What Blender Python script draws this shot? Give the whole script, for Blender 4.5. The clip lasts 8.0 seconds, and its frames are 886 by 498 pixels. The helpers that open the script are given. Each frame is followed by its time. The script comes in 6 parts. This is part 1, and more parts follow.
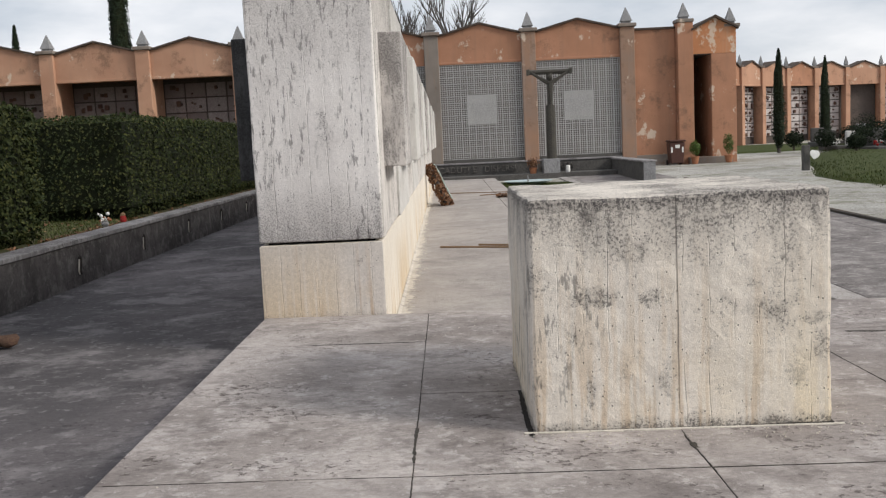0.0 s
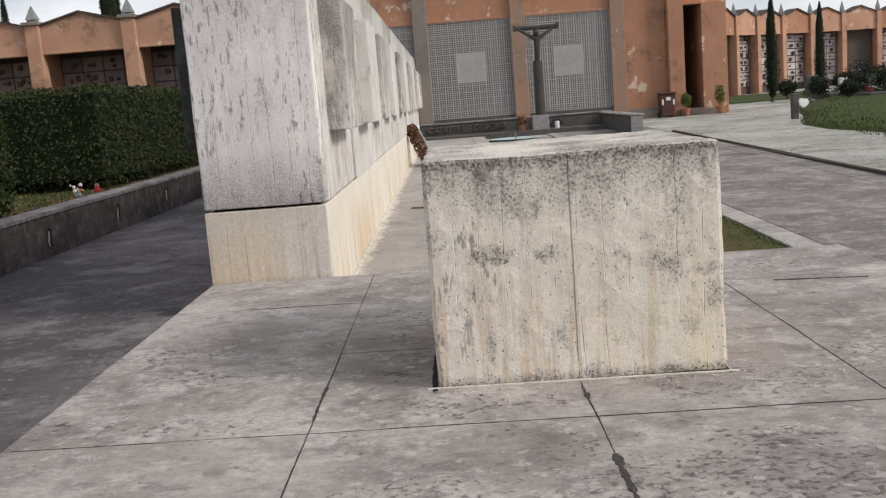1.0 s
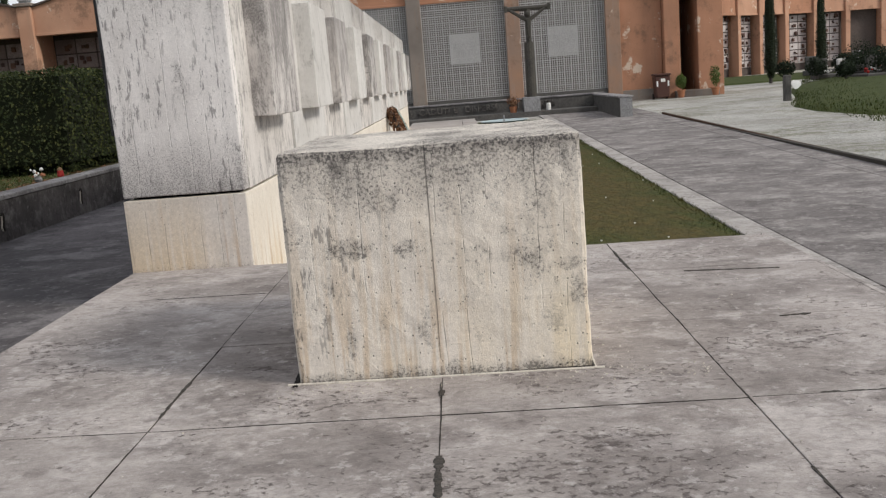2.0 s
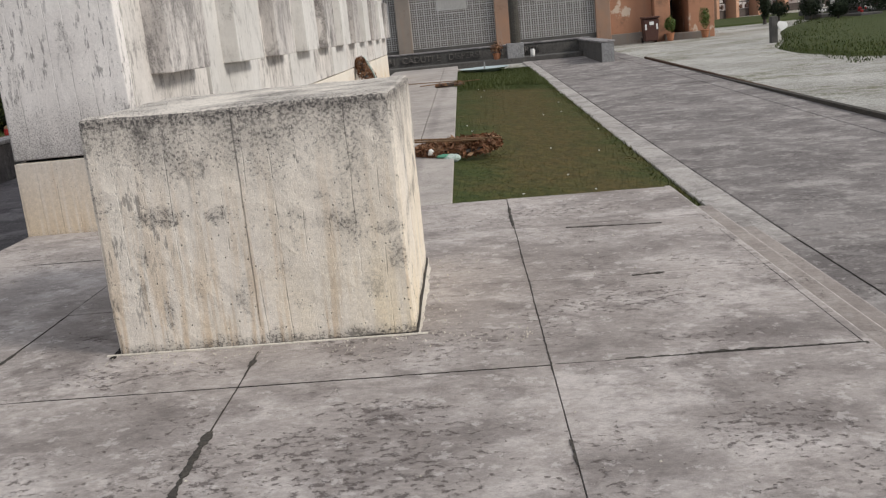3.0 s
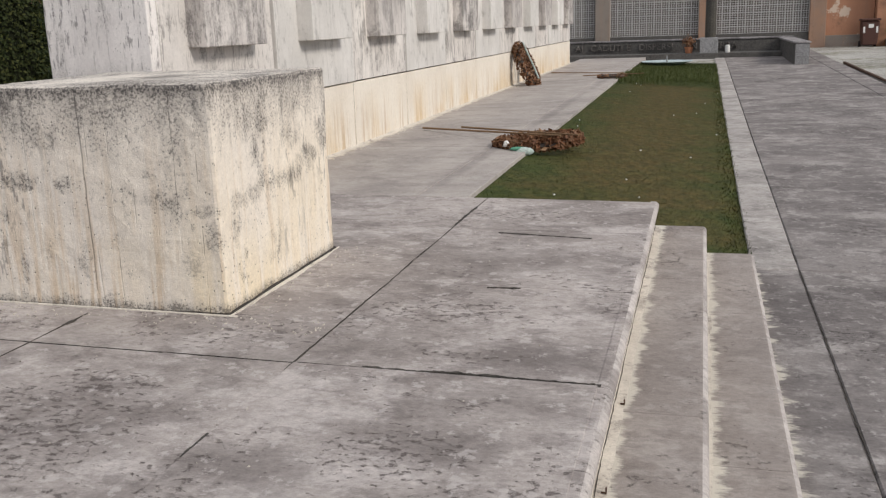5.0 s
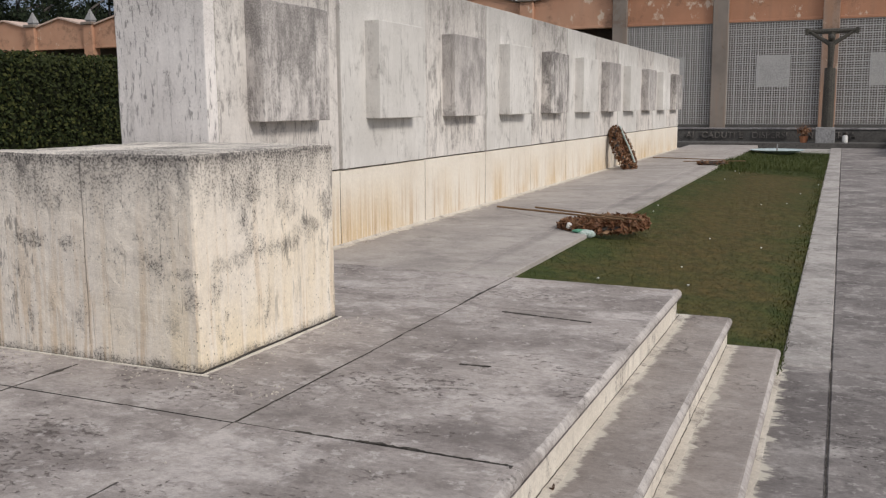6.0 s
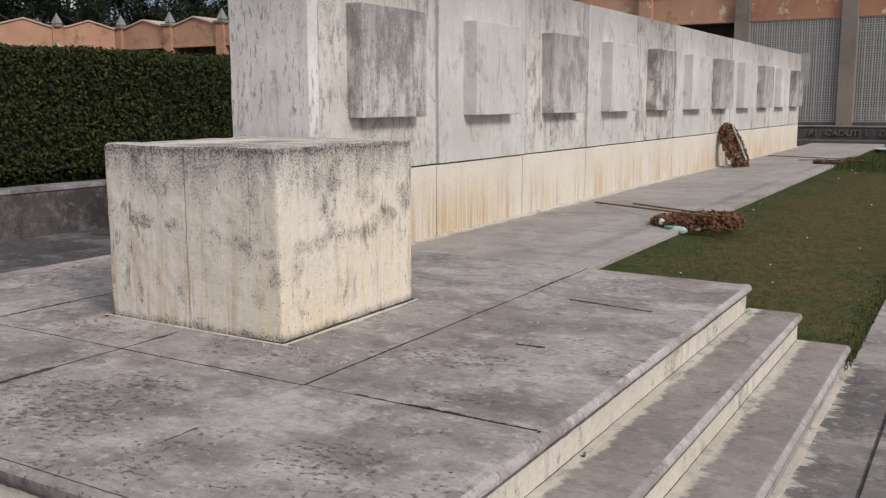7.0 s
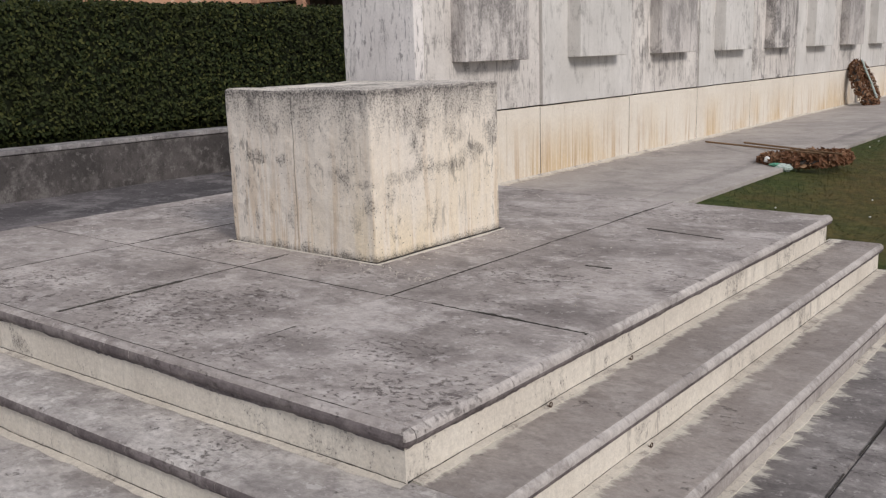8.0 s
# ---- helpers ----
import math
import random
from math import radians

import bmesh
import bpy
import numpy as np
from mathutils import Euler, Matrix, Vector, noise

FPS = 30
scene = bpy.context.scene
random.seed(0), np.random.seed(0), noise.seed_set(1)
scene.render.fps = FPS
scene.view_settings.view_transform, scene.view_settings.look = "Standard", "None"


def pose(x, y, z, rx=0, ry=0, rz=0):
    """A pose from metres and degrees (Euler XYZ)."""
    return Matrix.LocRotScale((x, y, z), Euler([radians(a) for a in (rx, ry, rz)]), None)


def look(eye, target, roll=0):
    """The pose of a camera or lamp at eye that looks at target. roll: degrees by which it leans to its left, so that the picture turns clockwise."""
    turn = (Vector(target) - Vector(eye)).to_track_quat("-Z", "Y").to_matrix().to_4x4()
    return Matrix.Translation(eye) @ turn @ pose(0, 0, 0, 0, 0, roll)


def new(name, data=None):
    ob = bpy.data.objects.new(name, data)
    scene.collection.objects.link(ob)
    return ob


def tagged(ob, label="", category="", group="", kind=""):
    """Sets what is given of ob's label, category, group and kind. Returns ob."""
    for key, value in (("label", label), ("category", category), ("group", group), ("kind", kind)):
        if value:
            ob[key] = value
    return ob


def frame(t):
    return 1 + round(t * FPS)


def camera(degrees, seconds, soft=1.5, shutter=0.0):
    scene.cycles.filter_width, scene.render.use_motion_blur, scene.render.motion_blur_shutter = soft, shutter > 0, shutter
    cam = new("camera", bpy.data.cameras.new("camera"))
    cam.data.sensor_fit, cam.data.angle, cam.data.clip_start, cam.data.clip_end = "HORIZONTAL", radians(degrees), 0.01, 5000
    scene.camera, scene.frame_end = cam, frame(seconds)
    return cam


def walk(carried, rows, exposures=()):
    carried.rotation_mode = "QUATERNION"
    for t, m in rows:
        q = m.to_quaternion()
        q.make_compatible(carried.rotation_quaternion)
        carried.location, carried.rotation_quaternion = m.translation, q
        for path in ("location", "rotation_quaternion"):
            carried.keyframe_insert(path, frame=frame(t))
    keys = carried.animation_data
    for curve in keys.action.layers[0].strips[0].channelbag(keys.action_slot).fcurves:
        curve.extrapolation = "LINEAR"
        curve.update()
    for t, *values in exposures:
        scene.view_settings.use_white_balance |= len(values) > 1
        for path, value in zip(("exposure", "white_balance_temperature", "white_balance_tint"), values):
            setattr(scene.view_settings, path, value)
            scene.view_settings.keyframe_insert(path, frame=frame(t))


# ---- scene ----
cam = camera(50.5, 8.0, soft=1.25)
PATH = [
    (0, (-0.096, 0.035, 1.621), (-0.113, 2.022, 1.394), -2.7),
    (0.5, (0.074, -0.013, 1.619), (0.065, 1.968, 1.346), -3.8),
    (1, (0.307, -0.038, 1.612), (0.275, 1.937, 1.301), -4.5),
    (1.2, (0.401, 0.0, 1.61), (0.362, 1.973, 1.28), -4.8),
    (2.3, (1.074, 0.069, 1.6), (1.017, 2.034, 1.231), -4.5),
    (2.5, (1.209, 0.103, 1.58), (1.137, 2.061, 1.18), -5.0),
    (3, (1.579, 0.17, 1.586), (1.501, 2.116, 1.13), -5.6),
    (3.5, (1.977, 0.165, 1.575), (1.892, 2.11, 1.119), -6.2),
    (4, (2.37, 0.243, 1.545), (2.117, 2.176, 1.095), -4.8),
    (4.2, (2.518, 0.204, 1.573), (2.226, 2.125, 1.101), -3.3),
    (5.3, (3.253, 0.409, 1.568), (2.674, 2.27, 1.117), -1.6),
    (5.5, (3.365, 0.437, 1.576), (2.771, 2.301, 1.162), -0.7),
    (6, (3.677, 0.459, 1.567), (2.907, 2.281, 1.269), -0.4),
    (6.5, (3.894, 0.408, 1.559), (2.969, 2.159, 1.275), -0.3),
    (7, (4.057, 0.256, 1.582), (3.062, 1.964, 1.276), -0.2),
    (7.5, (4.293, 0.131, 1.577), (3.213, 1.776, 1.216), -0.5),
    (8, (4.54, -0.011, 1.567), (3.325, 1.522, 1.155), -1.7),
]
walk(cam, [(t, look(eye, target, roll)) for t, eye, target, roll in PATH], [(0, -0.06, 6500, 10), (2.5, -0.15, 6500, 10), (4, -0.12, 6540, 11), (6, -0.26, 6520, 12), (6.8, -0.35, 6490, 12.5), (8, -0.36, 6430, 13.5)])

# ---- world and light ----
world = bpy.data.worlds.new("overcast_sky")
scene.world = world
world.use_nodes = True
wn, wl = world.node_tree.nodes, world.node_tree.links
wn.clear()
w_out = wn.new("ShaderNodeOutputWorld")
w_bg = wn.new("ShaderNodeBackground")
w_sky = wn.new("ShaderNodeTexSky")
w_sky.sky_type = "NISHITA"
w_sky.sun_disc = False
SUN_ELEV, SUN_AZ = radians(34), radians(112)
w_sky.sun_elevation, w_sky.sun_rotation = SUN_ELEV, SUN_AZ
w_scale = wn.new("ShaderNodeVectorMath")
w_scale.operation = "SCALE"
w_scale.inputs["Scale"].default_value = 0.10
wl.new(w_sky.outputs[0], w_scale.inputs[0])
w_tc = wn.new("ShaderNodeTexCoord")
w_map = wn.new("ShaderNodeMapping")
w_map.inputs["Scale"].default_value = (1.6, 1.6, 5.0)
wl.new(w_tc.outputs["Generated"], w_map.inputs[0])
w_noise = wn.new("ShaderNodeTexNoise")
w_noise.inputs["Scale"].default_value = 1.7
w_noise.inputs["Detail"].default_value = 6
w_noise.inputs["Roughness"].default_value = 0.55
wl.new(w_map.outputs[0], w_noise.inputs["Vector"])
w_ramp = wn.new("ShaderNodeValToRGB")
w_ramp.color_ramp.elements[0].position = 0.36
w_ramp.color_ramp.elements[0].color = (0.74, 0.82, 0.93, 1)
w_ramp.color_ramp.elements[1].position = 0.62
w_ramp.color_ramp.elements[1].color = (1.40, 1.40, 1.44, 1)
wl.new(w_noise.outputs["Fac"], w_ramp.inputs[0])
w_mix = wn.new("ShaderNodeMix")
w_mix.data_type = "RGBA"
w_mix.inputs[0].default_value = 0.82
wl.new(w_scale.outputs[0], w_mix.inputs[6])
wl.new(w_ramp.outputs[0], w_mix.inputs[7])
wl.new(w_mix.outputs[2], w_bg.inputs[0])
w_bg.inputs[1].default_value = 0.80
wl.new(w_bg.outputs[0], w_out.inputs[0])

sun = new("sun", bpy.data.lights.new("sun", "SUN"))
sun.data.energy = 2.7
sun.data.angle = radians(14)
sun.data.color = (1.0, 0.94, 0.85)
sun_dir = Vector((math.sin(SUN_AZ) * math.cos(SUN_ELEV), math.cos(SUN_AZ) * math.cos(SUN_ELEV), math.sin(SUN_ELEV)))
sun.matrix_world = look(sun_dir * 50, (0, 0, 0))


# ---- materials ----
class Nodes:
    """A short way to write node materials in world-space metres."""

    def __init__(self, name, rough=0.9, spec=0.25):
        self.m = bpy.data.materials.new(name)
        self.m.use_nodes = True
        self.n, self.l = self.m.node_tree.nodes, self.m.node_tree.links
        self.n.clear()
        out = self.n.new("ShaderNodeOutputMaterial")
        self.b = self.n.new("ShaderNodeBsdfPrincipled")
        self.b.inputs["Roughness"].default_value = rough
        self.b.inputs["Specular IOR Level"].default_value = spec
        self.l.new(self.b.outputs[0], out.inputs[0])
        self.pos = self.n.new("ShaderNodeNewGeometry").outputs["Position"]

    def put(self, socket, v):
        if isinstance(v, bpy.types.NodeSocket):
            self.l.new(v, socket)
        elif isinstance(v, tuple) and len(v) == 3 and socket.type == "RGBA":
            socket.default_value = (*v, 1)
        else:
            socket.default_value = v

    def place(self, scale=(1, 1, 1), shift=(0, 0, 0), turn=(0, 0, 0), src=None):
        k = self.n.new("ShaderNodeMapping")
        self.l.new(src or self.pos, k.inputs[0])
        k.inputs["Scale"].default_value = scale
        k.inputs["Location"].default_value = shift
        k.inputs["Rotation"].default_value = turn
        return k.outputs[0]

    def noise(self, scale, detail=4, rough=0.55, vec=None, distort=0.0):
        k = self.n.new("ShaderNodeTexNoise")
        self.l.new(vec or self.pos, k.inputs["Vector"])
        k.inputs["Scale"].default_value = scale
        k.inputs["Detail"].default_value = detail
        k.inputs["Roughness"].default_value = rough
        k.inputs["Distortion"].default_value = distort
        return k.outputs["Fac"]

    def cells(self, scale, vec=None, out="Distance"):
        k = self.n.new("ShaderNodeTexVoronoi")
        self.l.new(vec or self.pos, k.inputs["Vector"])
        k.inputs["Scale"].default_value = scale
        return k.outputs[out]

    def ramp(self, v, lo, hi, a=0.0, b=1.0):
        k = self.n.new("ShaderNodeMapRange")
        self.put(k.inputs[0], v)
        for i, q in enumerate((lo, hi, a, b)):
            k.inputs[1 + i].default_value = q
        return k.outputs[0]

    def math(self, op, a, b=0.0, c=0.0):
        k = self.n.new("ShaderNodeMath")
        k.operation = op
        for i, q in enumerate((a, b, c)):
            self.put(k.inputs[i], q)
        return k.outputs[0]

    def mix(self, f, a, b, blend="MIX"):
        k = self.n.new("ShaderNodeMix")
        k.data_type = "RGBA"
        k.blend_type = blend
        self.put(k.inputs[0], f)
        self.put(k.inputs[6], a)
        self.put(k.inputs[7], b)
        return k.outputs[2]

    def axis(self, name):
        k = self.n.new("ShaderNodeSeparateXYZ")
        self.l.new(self.pos, k.inputs[0])
        return k.outputs[name]

    def chance(self):
        return self.n.new("ShaderNodeObjectInfo").outputs["Random"]

    def island(self):
        return self.n.new("ShaderNodeNewGeometry").outputs["Random Per Island"]

    def done(self, colour, height=None, depth=0.01, rough=None):
        self.put(self.b.inputs["Base Color"], colour)
        if rough is not None:
            self.put(self.b.inputs["Roughness"], rough)
        if height is not None:
            k = self.n.new("ShaderNodeBump")
            k.inputs["Distance"].default_value = depth
            k.inputs["Strength"].default_value = 0.9
            self.l.new(height, k.inputs["Height"])
            self.l.new(k.outputs[0], self.b.inputs["Normal"])
        return self.m


def cast_concrete(name, light, mid, dark, grime, streak=0.5, boards=0.0, seams=0.6, ochre=None, ochre_z=(0.3, 1.0), crown=None, foot=None, tone=0.0, dashes=0.3, veins=0.8, patches=(), rim=None, grit=1.0, shift=0.0, one_way=False, crack=None, fleck=1.0):
    """Weathered cast concrete: blotches, rain streaks down the face, pits, black lichen, board marks, rusty wash."""
    k = Nodes(name, 0.92, 0.2)
    flat = k.n.new("ShaderNodeSeparateXYZ")
    k.l.new(k.n.new("ShaderNodeNewGeometry").outputs["True Normal"], flat.inputs[0])
    up = flat.outputs["Z"]
    col = k.mix(k.ramp(k.noise(1.3, 8, 0.65), 0.38, 0.62), light, mid)
    run = k.noise(1.0, 8, 0.68, k.place((10, 10, 0.6)))
    col = k.mix(k.math("MULTIPLY", k.ramp(run, 0.42, 0.66), streak), col, mid)
    if ochre:
        wash = k.math("MULTIPLY", k.ramp(k.noise(1.0, 4, 0.55, k.place((1.3, 1.3, 0.8), (3, 7, 1))), 0.43, 0.62), k.ramp(k.axis("Z"), ochre_z[1], ochre_z[0]))
        col = k.mix(k.math("MULTIPLY", wash, 0.75), col, ochre)
        drip = k.math("MULTIPLY", k.ramp(k.noise(1.0, 5, 0.6, k.place((26, 26, 0.9))), 0.49, 0.60), k.ramp(k.axis("Z"), ochre_z[1] + 0.1, ochre_z[0]))
        col = k.mix(k.math("MULTIPLY", drip, 0.65), col, light)
        rust = k.math("MULTIPLY", k.ramp(k.noise(1.0, 5, 0.6, k.place((19, 19, 0.8), (5, 5, 5))), 0.54, 0.62), k.ramp(k.axis("Z"), ochre_z[1], ochre_z[0]))
        col = k.mix(k.math("MULTIPLY", rust, 0.62), col, (ochre[0] * 0.72, ochre[1] * 0.62, ochre[2] * 0.55))
    fine = k.noise(42, 8, 0.8)
    grain = k.noise(120, 4, 0.7)
    crisp = k.noise(95, 7, 0.78)

    def lichen(col, amount, strength):
        """Black crusts that thicken from single grains to a film."""
        soft = k.mix(k.math("MULTIPLY", amount, 0.42 * strength), col, dark)
        dots = k.ramp(k.math("ADD", crisp, k.math("MULTIPLY", amount, 0.115)), 0.575, 0.635)
        return k.mix(k.math("MULTIPLY", k.math("MULTIPLY", dots, 0.8 * strength), k.ramp(amount, 0.03, 0.25)), soft, dark)

    col = k.mix(1.0, col, k.mix(k.ramp(k.math("ADD", k.math("MULTIPLY", fine, 0.6), k.math("MULTIPLY", grain, 0.4)), 0.36, 0.64), (1 - 0.20 * grit, 1 - 0.21 * grit, 1 - 0.21 * grit), (1 + 0.12 * grit, 1 + 0.11 * grit, 1 + 0.10 * grit)), "MULTIPLY")
    blot = k.noise(2.6, 9, 0.74, k.place((1.4, 1.4, 0.9), (5, 2, 9)))
    col = lichen(col, k.ramp(blot, 0.565 - 0.12 * grime, 0.675 - 0.12 * grime), 0.9)
    vein = k.math("MULTIPLY", k.ramp(k.noise(1.0, 9, 0.78, k.place((8, 8, 0.9), (1, 4, 2))), 0.575 - 0.09 * grime, 0.63 - 0.09 * grime), k.ramp(fine, 0.42, 0.56))
    col = k.mix(k.math("MULTIPLY", vein, veins), col, dark)
    dash = k.math("MULTIPLY", k.ramp(k.noise(1.0, 6, 0.7, k.place((22 * fleck, 22 * fleck, 5 * fleck), (2, 2, 1))), 0.555, 0.595), k.ramp(k.noise(1.4, 5, 0.6, k.place((1, 1, 0.7), (6, 1, 3))), 0.58 - 0.2 * dashes, 0.68 - 0.2 * dashes))
    col = k.mix(k.math("MULTIPLY", dash, 0.6), col, dark)
    for band in (crown, foot, rim):
        if band:
            edge = k.math("ADD", k.axis("Z"), k.math("MULTIPLY", k.math("SUBTRACT", k.noise(3.2, 9, 0.72, k.place((2.4, 2.4, 0.8), (0, 0, band[0]))), 0.5), band[2]))
            col = lichen(col, k.math("MULTIPLY", k.ramp(edge, band[0], band[1]), k.ramp(up, 0.3, 0.8, 1.0, 0.8 if band is rim else 0.35) if band is not rim else k.math("MAXIMUM", k.ramp(up, 0.8, 0.3), k.ramp(k.noise(2.7, 7, 0.72), 0.40, 0.62))), band[3])
    frayed = k.math("MULTIPLY", k.math("SUBTRACT", k.noise(15, 9, 0.8, k.place((1, 1, 0.8))), 0.5), 10.0) if patches else None
    for ax, c, z, rx, rz, plane, amount in patches:
        du = k.math("DIVIDE", k.math("SUBTRACT", k.axis(ax), c), rx)
        dz = k.math("DIVIDE", k.math("SUBTRACT", k.axis("Z"), z), rz)
        d = k.math("ADD", k.math("ADD", k.math("MULTIPLY", du, du), k.math("MULTIPLY", dz, dz)), frayed)
        near = k.ramp(k.math("ABSOLUTE", k.math("SUBTRACT", k.axis("Y" if ax == "X" else "X"), plane)), 0.04, 0.02)
        col = lichen(col, k.math("MULTIPLY", k.ramp(d, 1.5, -0.5), near), amount)
    pits = k.ramp(k.cells(46, k.place((1, 1, 0.7), (0.3, 0.1, 0.7))), 0.06, 0.15)
    pit = k.math("MULTIPLY", k.math("SUBTRACT", 1.0, pits), k.ramp(k.noise(3.5, 4), 0.40 if crack else 0.46, 0.52 if crack else 0.58))
    col = k.mix(k.math("MULTIPLY", pit, 0.9), col, dark)
    h = k.math("SUBTRACT", k.math("MULTIPLY", fine, 0.7), pit)
    if boards:
        s = k.math("ADD", k.math("ADD", k.axis("X"), k.axis("Y")), k.math("MULTIPLY", k.noise(2.5, 2), 0.008 if one_way else 0.03))
        s = k.math("ADD", s, shift)
        edge = k.math("ABSOLUTE", k.math("SUBTRACT", k.math("FRACT", k.math("DIVIDE", s, boards)), 0.5))
        seam = k.math("MULTIPLY", k.ramp(edge, 0.03, 0.008), k.ramp(k.noise(1.0, 6, 0.75, k.place((4, 4, 2.4), (0, 3, 5))), 0.50 if one_way else 0.47, 0.64 if one_way else 0.60))
        if one_way:
            seam = k.math("MULTIPLY", seam, k.ramp(k.math("ABSOLUTE", flat.outputs["Y"]), 0.6, 0.9))
        if crack:
            off = k.math("ABSOLUTE", k.math("SUBTRACT", k.math("ADD", k.axis("X"), k.math("MULTIPLY", k.math("SUBTRACT", k.noise(9, 3), 0.5), 0.006)), crack))
            line = k.math("MULTIPLY", k.math("MULTIPLY", k.ramp(off, 0.0038, 0.0015), k.ramp(k.math("ABSOLUTE", flat.outputs["Y"]), 0.6, 0.9)), k.ramp(k.noise(7, 5, 0.7), 0.36, 0.46))
            seam = k.math("MAXIMUM", seam, line)
        col = k.mix(k.math("MULTIPLY", seam, seams), col, dark)
        step = k.noise(1.0, 0, 0.5, k.place((1 / boards, 1 / boards, 0.02)))
        h = k.math("ADD", h, k.math("SUBTRACT", k.math("MULTIPLY", step, 0.5), seam))
    if tone:
        col = k.mix(k.math("MULTIPLY", k.chance(), tone), col, mid)
    return k.done(col, h, 0.006)


def paving(name, light, mid, dark, grime, scale=1.0, pale=None, black=(0.04, 0.034, 0.032), speck=0.72, grit=1.0, patches=(), bloom=None, pitted=()):
    """Old concrete paving: brown soot blotches drawn out a little by the trowel, lichen spots, pale worn flakes."""
    k = Nodes(name, 0.9, 0.22)
    wide = k.place((0.9, 1.1, 1), (4, 3, 0))
    col = k.mix(k.ramp(k.noise(0.9 * scale, 6, 0.6), 0.42, 0.58), light, mid)
    if pale:
        worn = k.ramp(k.noise(3.4 * scale, 8, 0.68, k.place((0.95, 1.05, 1), (2, 8, 0))), 0.50, 0.60)
        col = k.mix(k.math("MULTIPLY", worn, 0.50), col, pale)
    soot = k.ramp(k.noise(1.5 * scale, 8, 0.66, wide, 0.2), 0.57 - 0.12 * grime, 0.68 - 0.12 * grime)
    col = k.mix(k.math("MULTIPLY", soot, 0.46), col, dark)
    patch = k.ramp(k.noise(5.5 * scale, 8, 0.70, k.place((0.9, 1.1, 1), (1, 6, 0)), 0.2), 0.53, 0.61)
    col = k.mix(k.math("MULTIPLY", patch, 0.25 + 0.35 * grime), col, dark)
    for x, y, rx, ry, amount in patches:
        du = k.math("DIVIDE", k.math("SUBTRACT", k.axis("X"), x), rx)
        dv = k.math("DIVIDE", k.math("SUBTRACT", k.axis("Y"), y), ry)
        d = k.math("ADD", k.math("ADD", k.math("MULTIPLY", du, du), k.math("MULTIPLY", dv, dv)), k.math("MULTIPLY", k.math("SUBTRACT", k.noise(5, 8, 0.7), 0.5), 4.0))
        col = k.mix(k.math("MULTIPLY", k.ramp(d, 1.3, 0.0), amount), col, dark)
    fine = k.noise(40, 9, 0.82, k.place((0.8, 1.2, 1)))
    col = k.mix(1.0, col, k.mix(k.ramp(fine, 0.36, 0.64), (1 - 0.25 * grit, 1 - 0.26 * grit, 1 - 0.26 * grit), (1 + 0.19 * grit, 1 + 0.18 * grit, 1 + 0.17 * grit)), "MULTIPLY")
    mottle = k.noise(16, 8, 0.75, k.place((0.7, 1.3, 1), (4, 9, 0)))
    col = k.mix(k.math("MULTIPLY", k.ramp(mottle, 0.52, 0.66), 0.42 * grit), col, dark)
    here = k.ramp(k.noise(1.9, 7, 0.68, k.place((1, 1, 1), (7, 5, 0))), 0.46, 0.66)
    for x, y, rx, ry in pitted:
        du = k.math("DIVIDE", k.math("SUBTRACT", k.axis("X"), x), rx)
        dv = k.math("DIVIDE", k.math("SUBTRACT", k.axis("Y"), y), ry)
        zone = k.math("ADD", k.math("ADD", k.math("MULTIPLY", du, du), k.math("MULTIPLY", dv, dv)), k.math("MULTIPLY", k.math("SUBTRACT", k.noise(3, 6, 0.7), 0.5), 3.5))
        here = k.math("MAXIMUM", here, k.ramp(zone, 1.5, 0.0, 0.0, 0.78))
    spots = k.ramp(k.math("ADD", k.noise(33, 6, 0.70, k.place((0.9, 1.2, 1), (9, 1, 0))), k.math("MULTIPLY", here, 0.16)), 0.665, 0.73)
    col = k.mix(k.math("MULTIPLY", spots, speck), col, black)
    flake = k.math("MULTIPLY", k.ramp(k.noise(13, 7, 0.72, k.place((1, 1, 1), (3, 3, 5))), 0.575, 0.615), grit)
    col = k.mix(k.math("MULTIPLY", flake, 0.45), col, pale or light)
    if bloom:
        reach = k.math("ADD", k.axis("X"), k.math("MULTIPLY", k.math("SUBTRACT", k.noise(3.0, 8, 0.75, k.place((1, 3.5, 1))), 0.5), bloom[2]))
        col = k.mix(k.math("MULTIPLY", k.ramp(reach, bloom[1], bloom[0]), 0.85), col, (0.68, 0.645, 0.56))
    col = k.mix(k.math("MULTIPLY", k.chance(), 0.25), col, mid)
    h = k.math("SUBTRACT", k.math("MULTIPLY", fine, 0.8), k.math("MULTIPLY", spots, 0.6))
    return k.done(col, h, 0.006)


